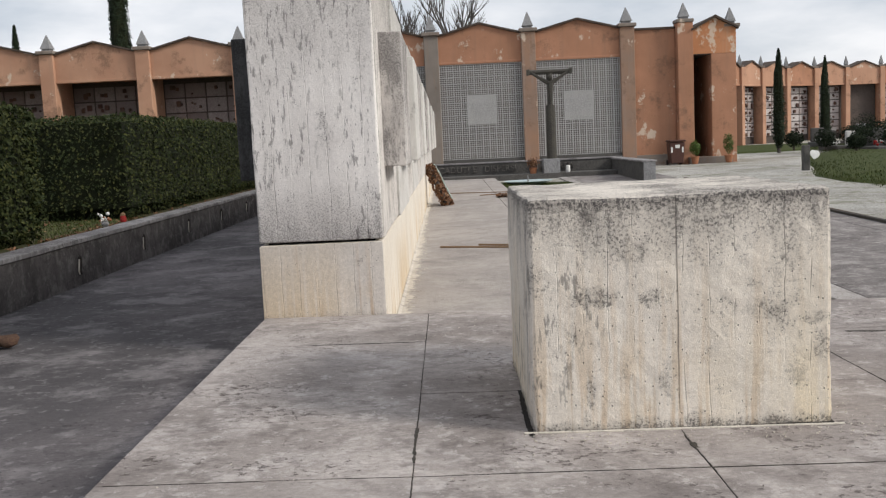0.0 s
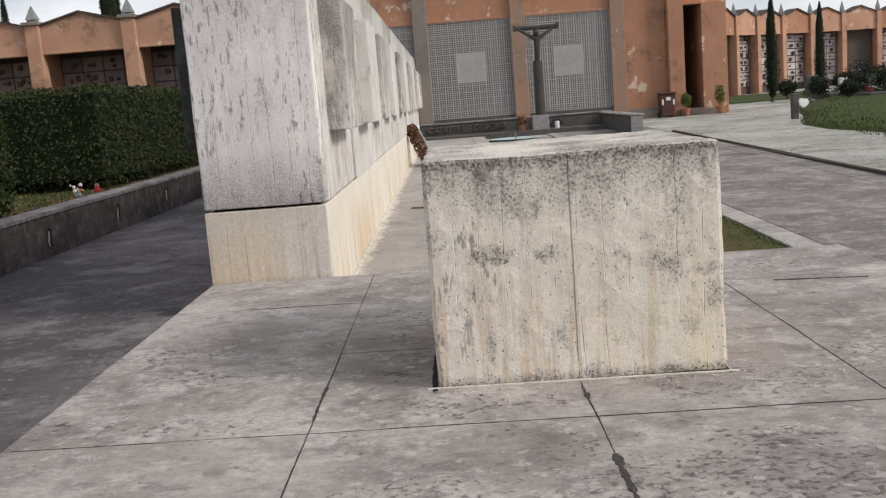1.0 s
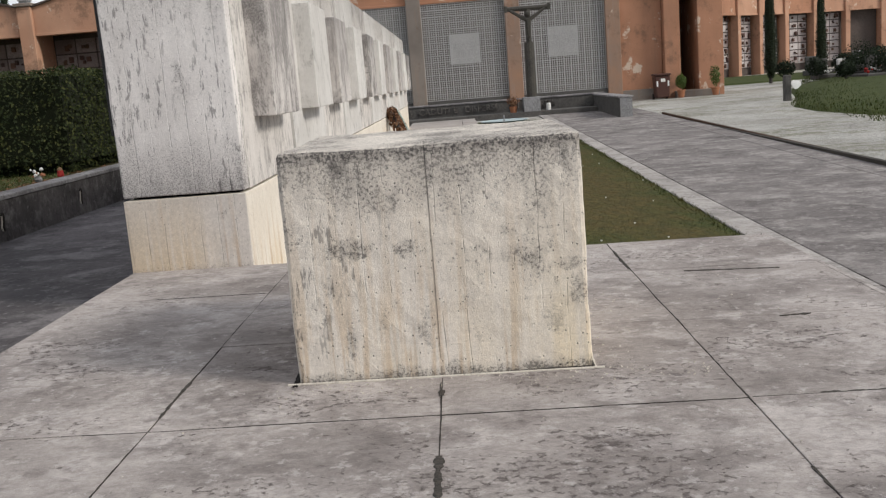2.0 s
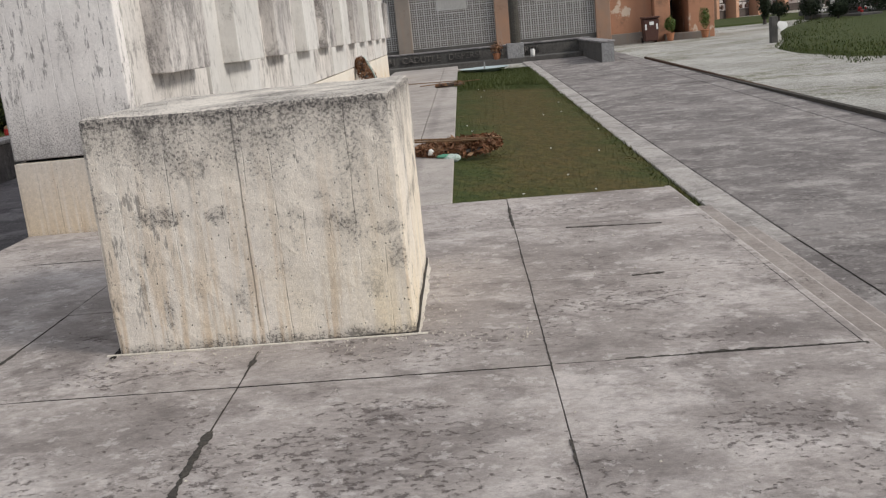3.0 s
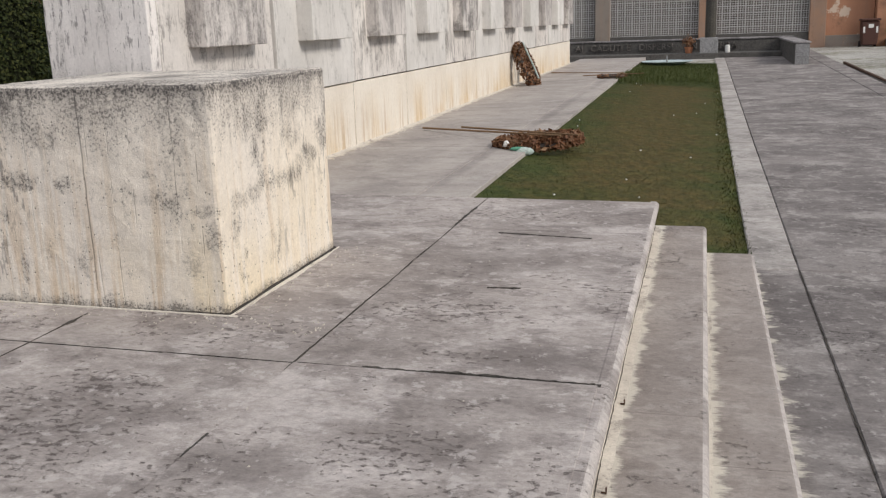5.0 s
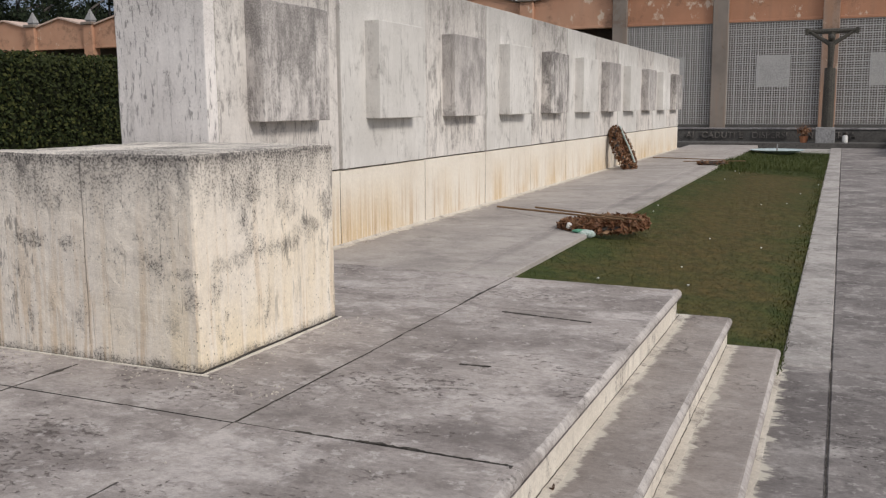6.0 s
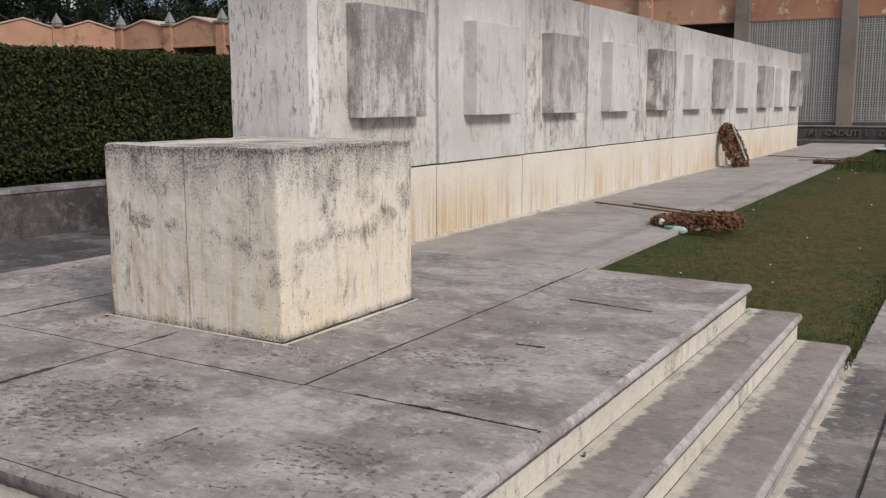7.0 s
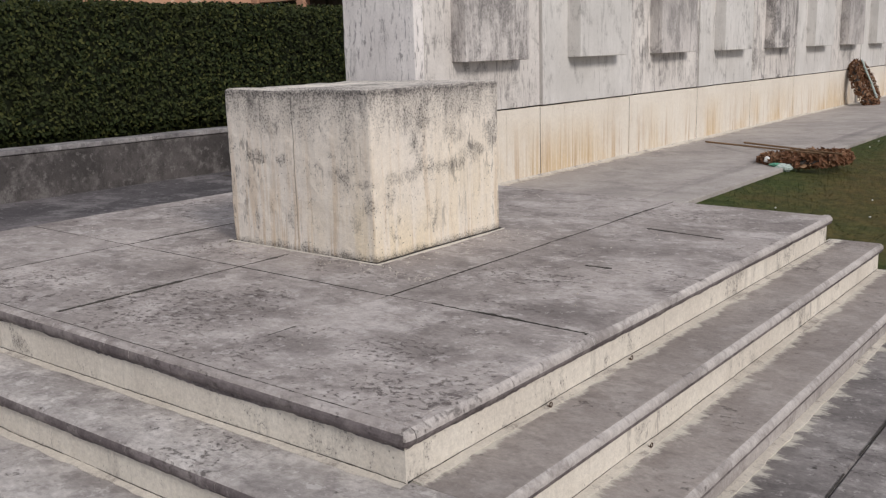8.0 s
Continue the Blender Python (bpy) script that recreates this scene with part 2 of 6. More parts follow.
def yard(name):
    """Trodden pale gravel, thin grass coming through in drifts."""
    k = Nodes(name, 0.95, 0.2)
    col = k.mix(k.ramp(k.noise(0.5, 7, 0.65), 0.40, 0.60), (0.47, 0.46, 0.435), (0.35, 0.34, 0.315))
    grass = k.math("MULTIPLY", k.ramp(k.noise(0.45, 8, 0.70, k.place((0.7, 1.4, 1), (3, 3, 0))), 0.47, 0.58), k.ramp(k.noise(5, 7, 0.78), 0.45, 0.56))
    col = k.mix(k.math("MULTIPLY", grass, 0.8), col, (0.15, 0.15, 0.085))
    litter = k.ramp(k.noise(1.6, 8, 0.75, k.place((1, 1, 1), (8, 2, 0))), 0.58, 0.66)
    col = k.mix(k.math("MULTIPLY", litter, 0.5), col, (0.12, 0.105, 0.09))
    stones = k.ramp(k.noise(26, 7, 0.8), 0.38, 0.62)
    col = k.mix(1.0, col, k.mix(stones, (0.55, 0.55, 0.54), (1.35, 1.34, 1.33)), "MULTIPLY")
    return k.done(col, k.noise(30, 6, 0.8), 0.03)


def speckled(name, cols, scale, detail=5, depth=0.01, rough=0.95, per="", squash=(1, 1, 1)):
    """Plain mottled surface of three colours at two scales."""
    k = Nodes(name, rough, 0.2)
    a = k.ramp(k.noise(scale, detail, 0.65, k.place(squash)), 0.36, 0.64)
    b = k.ramp(k.noise(scale * 9, 4, 0.7), 0.40, 0.66)
    col = k.mix(b, k.mix(a, cols[0], cols[1]), cols[2])
    if per == "island":
        col = k.mix(k.ramp(k.island(), 0, 1, 0, 0.75), col, cols[3])
    elif per == "object":
        col = k.mix(k.ramp(k.chance(), 0, 1, 0, 0.75), col, cols[3])
    return k.done(col, k.noise(scale * 14, 4), depth)


def foliage(name, cols, rough=0.45):
    """Leaves: one of four greens for each leaf, slightly see-through."""
    k = Nodes(name, rough, 0.18)
    r = k.island()
    col = k.mix(k.ramp(r, 0.0, 0.5), cols[0], cols[1])
    col = k.mix(k.ramp(r, 0.55, 0.95), col, cols[2])
    col = k.mix(k.math("MULTIPLY", k.ramp(k.noise(1.1, 3), 0.45, 0.65), 0.5), col, cols[3])
    return k.done(col)


def plaster(name, a, b, c, peel=0.0):
    """Lime paint that has faded, run and flaked."""
    k = Nodes(name, 0.93, 0.15)
    col = k.mix(k.ramp(k.noise(0.7, 5, 0.6), 0.35, 0.65), a, b)
    run = k.ramp(k.noise(1.0, 5, 0.65, k.place((4, 4, 0.35))), 0.52, 0.75)
    col = k.mix(k.math("MULTIPLY", run, 0.45), col, c)
    stain = k.ramp(k.noise(1.1, 7, 0.75, k.place((1, 1, 1), (3, 1, 7))), 0.54, 0.66)
    col = k.mix(k.math("MULTIPLY", stain, 0.62), col, (0.15, 0.095, 0.068))
    if peel:
        flake = k.ramp(k.noise(1.7, 7, 0.7, k.place((1, 1, 0.8), (8, 3, 2))), 0.66 - 0.1 * peel, 0.70 - 0.1 * peel)
        col = k.mix(k.math("MULTIPLY", flake, 0.8), col, (0.62, 0.52, 0.42))
    return k.done(col, k.noise(25, 5, 0.7), 0.01)


M_WALL_STAINED = cast_concrete("concrete_stained", (0.77, 0.74, 0.70), (0.60, 0.57, 0.54), (0.09, 0.083, 0.08), 0.42, 0.7, tone=0.3, dashes=0.6, crown=(2.0, 2.9, 1.1, 0.75), grit=0.85)
M_WALL_CLEAN = cast_concrete("concrete_clean", (0.74, 0.725, 0.70), (0.57, 0.555, 0.53), (0.15, 0.14, 0.135), 0.05, 0.8, tone=0.4, crown=(2.15, 2.95, 1.0, 0.62), grit=0.8)
M_WALL_END = cast_concrete("concrete_board_marked", (0.83, 0.80, 0.775), (0.68, 0.65, 0.63), (0.085, 0.078, 0.078), -0.35, 0.7, 0.118, 0.35, crown=(1.9, 3.0, 1.3, 0.55), foot=(1.42, 1.02, 0.6, 0.7), dashes=0.8, veins=0.9, grit=0.75, fleck=1.35)
M_PANEL_STAINED = cast_concrete("concrete_panel_dark", (0.74, 0.71, 0.68), (0.52, 0.49, 0.47), (0.075, 0.070, 0.070), 0.75, 0.8, tone=0.4, crown=(1.62, 2.45, 2.2, 0.85), dashes=0.6)
M_PANEL_BACK = cast_concrete("concrete_panel_back_dark", (0.10, 0.098, 0.10), (0.06, 0.06, 0.062), (0.03, 0.03, 0.03), 1.2, 0.8)
M_PLINTH = cast_concrete("concrete_plinth", (0.79, 0.745, 0.66), (0.70, 0.645, 0.56), (0.22, 0.18, 0.14), -0.9, 0.4, 0.118, 0.2, ochre=(0.60, 0.425, 0.205), ochre_z=(0.40, 0.92), dashes=-0.3, tone=0.3)
M_PLINTH_END = cast_concrete("concrete_plinth_end", (0.74, 0.69, 0.64), (0.60, 0.56, 0.52), (0.16, 0.14, 0.125), -0.3, 0.6, 0.118, 0.25, ochre=(0.66, 0.52, 0.34), ochre_z=(0.45, 1.15), foot=(0.56, 0.48, 0.10, 0.6), dashes=-0.2)
M_BLOCK = cast_concrete("concrete_block", (0.82, 0.765, 0.685), (0.72, 0.668, 0.60), (0.075, 0.070, 0.069), 0.16, 0.7, 0.0945, 0.42, ochre=(0.78, 0.66, 0.455), ochre_z=(0.45, 1.32), dashes=0.30, veins=0.25,
                        crown=(1.10, 1.40, 0.80, 0.78), foot=(0.548, 0.508, 0.09, 0.8), rim=(1.335, 1.375, 0.07, 0.95), grit=0.85, shift=0.0325, one_way=True, crack=0.739,
                        patches=(("X", 0.425, 1.015, 0.085, 0.036, 3.5, 0.95), ("X", 0.66, 1.003, 0.06, 0.035, 3.5, 0.9), ("X", 0.545, 1.21, 0.10, 0.08, 3.5, 0.55), ("X", 1.10, 0.948, 0.085, 0.045, 3.5, 0.7), ("X", 1.26, 0.905, 0.07, 0.022, 3.5, 0.6),
                                 ("X", 1.28, 0.80, 0.03, 0.07, 3.5, 0.7), ("X", 1.16, 1.13, 0.07, 0.06, 3.5, 0.5), ("X", 0.41, 0.65, 0.018, 0.06, 3.5, 0.6), ("X", 0.70, 0.70, 0.03, 0.10, 3.5, 0.5), ("X", 0.79, 0.55, 0.03, 0.03, 3.5, 0.7), ("X", 0.58, 0.53, 0.02, 0.035, 3.5, 0.7), ("X", 1.18, 0.69, 0.04, 0.05, 3.5, 0.4),
                                 ("Y", 3.76, 0.925, 0.20, 0.035, 1.315, 0.55), ("Y", 4.12, 0.935, 0.16, 0.04, 1.315, 0.6), ("Y", 4.36, 0.99, 0.13, 0.06, 1.315, 0.75), ("Y", 4.55, 1.09, 0.08, 0.08, 1.315, 0.75), ("Y", 3.78, 1.22, 0.16, 0.07, 1.315, 0.55), ("Y", 4.2, 1.12, 0.14, 0.05, 1.315, 0.45)))
M_SLAB = paving("platform_concrete", (0.437, 0.400, 0.378), (0.315, 0.284, 0.267), (0.120, 0.102, 0.097), 0.66, pale=(0.60, 0.56, 0.54), black=(0.075, 0.057, 0.055), speck=0.8, pitted=((1.05, 2.45, 0.75, 0.40), (0.1, 2.35, 0.6, 0.3), (2.2, 3.75, 0.45, 0.22), (2.33, 2.5, 0.3, 0.2), (1.45, 3.35, 0.3, 0.25), (0.35, 3.3, 0.35, 0.15), (2.1, 5.6, 0.4, 0.2)),
                # Patch at (-0.05, 3.95): stain together with the altar's shadow, painted in.
                patches=((2.60, 3.27, 0.30, 0.19, 0.75), (2.2, 4.6, 0.5, 0.35, 0.4), (-0.05, 3.95, 0.35, 0.75, 0.5), (2.35, 2.55, 0.30, 0.14, 0.6), (1.95, 2.35, 0.25, 0.14, 0.5), (0.4, 2.7, 0.5, 0.25, 0.4), (1.35, 2.5, 0.35, 0.3, 0.4), (-0.8, 4.6, 0.45, 0.3, 0.35)))
M_TREAD_FRONT = paving("front_tread_concrete", (0.48, 0.45, 0.425), (0.35, 0.325, 0.31), (0.14, 0.122, 0.12), 0.55, 1.7, pale=(0.70, 0.67, 0.645), speck=0.6)
M_BEAM = paving("edge_beam_concrete", (0.42, 0.395, 0.375), (0.32, 0.30, 0.285), (0.13, 0.118, 0.112), 0.45, 1.2, pale=(0.52, 0.50, 0.475), speck=0.5)
M_NOSING = paving("nosing_concrete", (0.52, 0.485, 0.46), (0.40, 0.37, 0.352), (0.15, 0.13, 0.125), 0.40, 1.1, pale=(0.60, 0.57, 0.54), speck=0.4)
# Dark nosing tone: soot on the fronts, shade painted along the undersides.
M_SOOT_SHADE = paving("soot_shade_nosing", (0.235, 0.205, 0.205), (0.140, 0.120, 0.121), (0.070, 0.058, 0.059), 0.55, 2.2, pale=(0.33, 0.30, 0.285), speck=0.4)
M_RISER = cast_concrete("riser_concrete", (0.755, 0.715, 0.635), (0.63, 0.585, 0.515), (0.16, 0.14, 0.128), 0.10, 0.6, dashes=0.0, veins=0.35)
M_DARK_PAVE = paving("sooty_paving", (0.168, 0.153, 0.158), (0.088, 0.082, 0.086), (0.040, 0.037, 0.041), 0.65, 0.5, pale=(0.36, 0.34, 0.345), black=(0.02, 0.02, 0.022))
M_PATH = paving("path_concrete", (0.262, 0.242, 0.233), (0.172, 0.157, 0.152), (0.085, 0.075, 0.075), 0.75, 0.9, pale=(0.48, 0.455, 0.435), bloom=(3.42, 3.455, 0.42))
M_PATH_OPEN = paving("open_path_concrete", (0.262, 0.242, 0.233), (0.172, 0.157, 0.152), (0.085, 0.075, 0.075), 0.75, 0.9, pale=(0.48, 0.455, 0.435))
M_STRIP = paving("walk_concrete", (0.405, 0.372, 0.347), (0.335, 0.308, 0.29), (0.165, 0.148, 0.144), 0.2, 0.6, pale=(0.48, 0.45, 0.42), speck=0.15, grit=0.6, patches=((1.02, 9.0, 0.09, 2.2, 0.55), (1.10, 14.0, 0.08, 2.6, 0.5), (0.6, 7.2, 0.35, 0.6, 0.35), (1.15, 19.5, 0.10, 2.0, 0.4)))
TREAD_TONES = ((0.350, 0.312, 0.285), (0.275, 0.243, 0.224), (0.165, 0.143, 0.134), 0.35, 1.3)
M_TREAD_UPPER = paving("upper_tread_concrete", *TREAD_TONES, pale=(0.44, 0.405, 0.378), speck=0.5, grit=0.8, bloom=(2.856, 2.876, 0.17))
M_TREAD_LOWER = paving("lower_tread_concrete", *TREAD_TONES, pale=(0.44, 0.405, 0.378), speck=0.5, grit=0.8, bloom=(3.148, 3.172, 0.22))
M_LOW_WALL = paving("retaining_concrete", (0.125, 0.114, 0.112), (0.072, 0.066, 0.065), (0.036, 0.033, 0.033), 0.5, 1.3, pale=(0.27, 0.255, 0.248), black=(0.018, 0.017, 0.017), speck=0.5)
M_COPING = paving("coping_concrete", (0.32, 0.31, 0.31), (0.21, 0.20, 0.205), (0.07, 0.065, 0.07), 0.7, 1.4, pale=(0.45, 0.44, 0.43))
M_MORTAR = cast_concrete("pale_mortar", (0.66, 0.62, 0.55), (0.54, 0.50, 0.44), (0.25, 0.22, 0.2), 0.2, 0.3)
M_GAP = speckled("deep_joint", [(0.012, 0.011, 0.01), (0.02, 0.018, 0.016), (0.03, 0.027, 0.024)], 6)
M_JOINT = speckled("joint_dirt", [(0.035, 0.033, 0.03), (0.06, 0.055, 0.05), (0.08, 0.07, 0.06)], 6)
M_GRAVEL = yard("yard_gravel")
M_SOIL = speckled("planted_ground", [(0.062, 0.075, 0.026), (0.085, 0.068, 0.042), (0.066, 0.066, 0.03)], 1.6)


def meadow(name, rough, blades):
    """Lawn grass: fresh along its margins and far end, dry and brown in the trodden middle."""
    k = Nodes(name, rough, 0.15)
    wave = k.math("MULTIPLY", k.math("SUBTRACT", k.noise(1.6, 6, 0.65), 0.5), 1.5)
    side = k.math("SUBTRACT", k.math("ABSOLUTE", k.math("SUBTRACT", k.axis("X"), 2.5)), 0.62)
    end = k.math("MAXIMUM", k.math("MULTIPLY", k.math("SUBTRACT", k.axis("Y"), FRESH), 0.8), k.math("MULTIPLY", k.math("SUBTRACT", 7.6, k.axis("Y")), 0.35))
    fresh = k.ramp(k.math("ADD", k.math("MAXIMUM", side, end), k.math("MULTIPLY", wave, 1.5)), -0.3, 0.5)
    col = k.mix(fresh, (0.080, 0.063, 0.025), (0.043, 0.058, 0.017))
    drift = k.ramp(k.noise(4.5, 5, 0.7, k.place((1, 0.7, 1), (3, 2, 0))), 0.45, 0.62)
    col = k.mix(k.math("MULTIPLY", drift, 0.5), col, (0.064, 0.066, 0.024))
    tuft = k.ramp(k.noise(13, 6, 0.72, k.place((1, 0.6, 1), (1, 5, 0))), 0.40, 0.62)
    col = k.mix(1.0, col, k.mix(tuft, (0.72, 0.76, 0.70), (1.28, 1.22, 1.15)), "MULTIPLY")
    if blades:
        r = k.island()
        col = k.mix(1.0, col, k.mix(r, (0.82, 0.84, 0.78), (1.30, 1.28, 1.20)), "MULTIPLY")
        return k.done(col)
    col = k.mix(1.0, col, k.mix(k.ramp(k.noise(22, 6, 0.75), 0.4, 0.6), (0.86, 0.87, 0.84), (1.16, 1.15, 1.12)), "MULTIPLY")
    return k.done(col, k.noise(40, 5, 0.7), 0.003)


FRESH = 19.6
M_TURF = meadow("lawn_turf", 0.95, False)
M_BLADES = meadow("grass_blades", 0.65, True)
M_HEDGE = foliage("hedge_leaves", [(0.014, 0.022, 0.007), (0.024, 0.035, 0.010), (0.066, 0.072, 0.021), (0.036, 0.042, 0.013)], 0.7)
M_TUFT = foliage("green_tuft", [(0.048, 0.068, 0.018), (0.066, 0.086, 0.024), (0.10, 0.105, 0.038), (0.055, 0.07, 0.02)], 0.6)
# Near-black filler: shade between the leaves painted as a solid core.
M_HEDGE_CORE = speckled("shaded_foliage_core", [(0.010, 0.014, 0.006), (0.018, 0.02, 0.009), (0.012, 0.016, 0.007)], 8)
M_CYPRESS = foliage("cypress_leaves", [(0.010, 0.018, 0.009), (0.016, 0.027, 0.012), (0.028, 0.042, 0.018), (0.012, 0.020, 0.010)], 0.6)
M_WOODS = foliage("woods_leaves", [(0.010, 0.016, 0.009), (0.016, 0.024, 0.013), (0.028, 0.038, 0.019), (0.012, 0.019, 0.011)], 0.9)
M_BARK = speckled("bark", [(0.085, 0.075, 0.07), (0.055, 0.05, 0.048), (0.11, 0.10, 0.09)], 4)
M_ORANGE = plaster("orange_plaster", (0.43, 0.222, 0.14), (0.35, 0.18, 0.112), (0.27, 0.165, 0.115), 0.6)
M_PALE_ORANGE = plaster("faded_orange_plaster", (0.50, 0.295, 0.20), (0.43, 0.24, 0.16), (0.36, 0.235, 0.17), 0.4)
M_GREY_PIL = plaster("grey_render", (0.245, 0.212, 0.185), (0.185, 0.16, 0.142), (0.30, 0.185, 0.12), 0.3)
M_WORN_PIL = plaster("worn_pilaster", (0.33, 0.20, 0.135), (0.26, 0.185, 0.145), (0.30, 0.26, 0.23), 0.5)
M_PALE_EDGE = speckled("pale_roof_edge", [(0.50, 0.38, 0.32), (0.40, 0.29, 0.24), (0.58, 0.46, 0.40)], 2)
M_ROOF = speckled("roof_edging", [(0.055, 0.045, 0.042), (0.08, 0.06, 0.05), (0.10, 0.075, 0.06)], 3)
M_SPIRE = speckled("spire_stone", [(0.22, 0.22, 0.23), (0.16, 0.16, 0.165), (0.32, 0.32, 0.32)], 3)
M_LATTICE = speckled("lattice_cement", [(0.44, 0.43, 0.42), (0.36, 0.35, 0.345), (0.52, 0.51, 0.50)], 2)
# Shade of the arcade interiors is put into this dark plaster colour.
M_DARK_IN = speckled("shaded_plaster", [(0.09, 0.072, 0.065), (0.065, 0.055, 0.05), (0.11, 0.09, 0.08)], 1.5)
M_NICHE = speckled("niche_marble", [(0.50, 0.465, 0.45), (0.38, 0.34, 0.33), (0.58, 0.55, 0.54), (0.28, 0.225, 0.215)], 2.2, 5, 0.004, 0.5, "object")
# West plates: brown marble, dimmed in colour for the shade of deep bays.
M_NICHE_SHADED = speckled("shaded_brown_niche_marble", [(0.27, 0.225, 0.215), (0.19, 0.155, 0.15), (0.33, 0.285, 0.275), (0.15, 0.11, 0.105)], 2.2, 5, 0.004, 0.5, "object")
M_NICHE_ITEM = speckled("niche_items", [(0.05, 0.035, 0.035), (0.12, 0.05, 0.045), (0.03, 0.03, 0.03), (0.16, 0.10, 0.07)], 3, 3, 0.002, 0.7, "island")
M_STONE_DARK = speckled("dark_stone", [(0.088, 0.084, 0.080), (0.058, 0.054, 0.054), (0.12, 0.116, 0.108)], 2.5)
M_BRONZE = speckled("bronze_patina", [(0.055, 0.05, 0.042), (0.035, 0.032, 0.03), (0.09, 0.085, 0.072)], 5, 5, 0.006, 0.6)
M_MARBLE = speckled("white_stone", [(0.55, 0.54, 0.52), (0.42, 0.41, 0.40), (0.66, 0.65, 0.63)], 4)
M_BIN = speckled("brown_plastic", [(0.075, 0.035, 0.028), (0.06, 0.03, 0.025), (0.09, 0.045, 0.035)], 3, 4, 0.002, 0.5)
M_WHITE = speckled("white_paint", [(0.72, 0.72, 0.70), (0.62, 0.62, 0.60), (0.76, 0.76, 0.75)], 5)
M_DRY = foliage("dry_laurel", [(0.12, 0.055, 0.030), (0.19, 0.088, 0.046), (0.31, 0.19, 0.115), (0.10, 0.055, 0.03)], 0.6)
M_CANE = speckled("cane", [(0.24, 0.15, 0.085), (0.18, 0.11, 0.065), (0.30, 0.20, 0.12)], 12)
M_RIBBON = speckled("ribbon_cloth", [(0.48, 0.55, 0.52), (0.22, 0.36, 0.30), (0.58, 0.63, 0.61)], 11)
M_GREEN_RIB = speckled("green_ribbon", [(0.10, 0.30, 0.20), (0.08, 0.24, 0.16), (0.14, 0.36, 0.26)], 8)
# Pale and near-black mottle paints the letters' lit strokes and their shade.
M_LETTER = speckled("lit_and_shaded_letters", [(0.30, 0.275, 0.25), (0.045, 0.042, 0.04), (0.17, 0.155, 0.145)], 7)
M_RUST = speckled("rusty_iron", [(0.085, 0.05, 0.038), (0.055, 0.035, 0.03), (0.12, 0.075, 0.05)], 9)
M_IRON = speckled("black_iron", [(0.02, 0.02, 0.02), (0.035, 0.03, 0.028), (0.05, 0.04, 0.035)], 15)
M_PLATE = speckled("pale_blue_lid", [(0.36, 0.44, 0.46), (0.28, 0.36, 0.38), (0.46, 0.53, 0.54)], 2.5, 5, 0.003, 0.5)
M_RED = speckled("red_plastic", [(0.35, 0.03, 0.03), (0.25, 0.02, 0.02), (0.42, 0.06, 0.05)], 5)
M_TERRA = speckled("terracotta", [(0.36, 0.15, 0.08), (0.28, 0.12, 0.07), (0.42, 0.2, 0.11)], 6)
# Distance haze is mixed into these blue-grey hill tones.
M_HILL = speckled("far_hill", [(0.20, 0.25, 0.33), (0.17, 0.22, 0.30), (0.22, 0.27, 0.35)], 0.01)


# ---- builders ----
def mesh_of(name, bm, material):
    me = bpy.data.meshes.new(name)
    bm.to_mesh(me)
    bm.free()
    me.materials.append(material)
    return me


def thing(name, label, category, at=(0, 0, 0), group="", kind=""):
    ob = new(name)
    ob.location = at
    ob.empty_display_size = 0.2
    return tagged(ob, label, category, group, kind)


def adopt(ob, parent):
    """Parent ob, whose mesh is in world metres, to a thing that may stand away from the origin."""
    if parent is not None:
        ob.parent = parent
        m, p = parent.matrix_basis.copy(), parent
        while p.parent is not None:
            m = p.parent.matrix_basis @ p.matrix_parent_inverse @ m
            p = p.parent
        ob.matrix_parent_inverse = m.inverted()
    return ob


def part(name, bm, material, parent=None, label="", kind=""):
    return adopt(tagged(new(name, mesh_of(name, bm, material)), label, kind=kind), parent)


def solid(name, bm, material, label="", category="", kind="", group=""):
    return tagged(new(name, mesh_of(name, bm, material)), label, category, group, kind)


def box(x0, x1, y0, y1, z0, z1, bevel=0.0, segs=1, bm=None, m=None):
    bm = bm or bmesh.new()
    r = bmesh.ops.create_cube(bm, size=1.0)
    bmesh.ops.transform(bm, verts=r["verts"], matrix=Matrix.LocRotScale(((x0 + x1) / 2, (y0 + y1) / 2, (z0 + z1) / 2), None, (x1 - x0, y1 - y0, z1 - z0)))
    if m is not None:
        bmesh.ops.transform(bm, verts=r["verts"], matrix=m)
    if bevel:
        edges = list({e for v in r["verts"] for e in v.link_edges})
        bmesh.ops.bevel(bm, geom=edges, offset=bevel, segments=segs, profile=0.5, affect="EDGES")
    return bm


def rough_box(x0, x1, y0, y1, z0, z1, cut=0.12, worn=0.006, bevel=0.012):
    """A cast block with slightly worn, wavy edges."""
    bm = bmesh.new()
    nx, ny, nz = (max(1, round((b - a) / cut)) for a, b in ((x0, x1), (y0, y1), (z0, z1)))
    box(x0, x1, y0, y1, z0, z1, bevel, 2, bm)
    for n, ax, a, b in ((nx, 0, x0, x1), (ny, 1, y0, y1), (nz, 2, z0, z1)):
        for i in range(1, n):
            co, no = [0, 0, 0], [0, 0, 0]
            co[ax], no[ax] = a + (b - a) * i / n, 1
            bmesh.ops.bisect_plane(bm, geom=bm.verts[:] + bm.edges[:] + bm.faces[:], plane_co=co, plane_no=no)
    for v in bm.verts:
        p = v.co
        v.co = p + worn * noise.noise_vector(p * 5.0) + worn * 0.6 * noise.noise_vector(p * 17.0)
    return bm


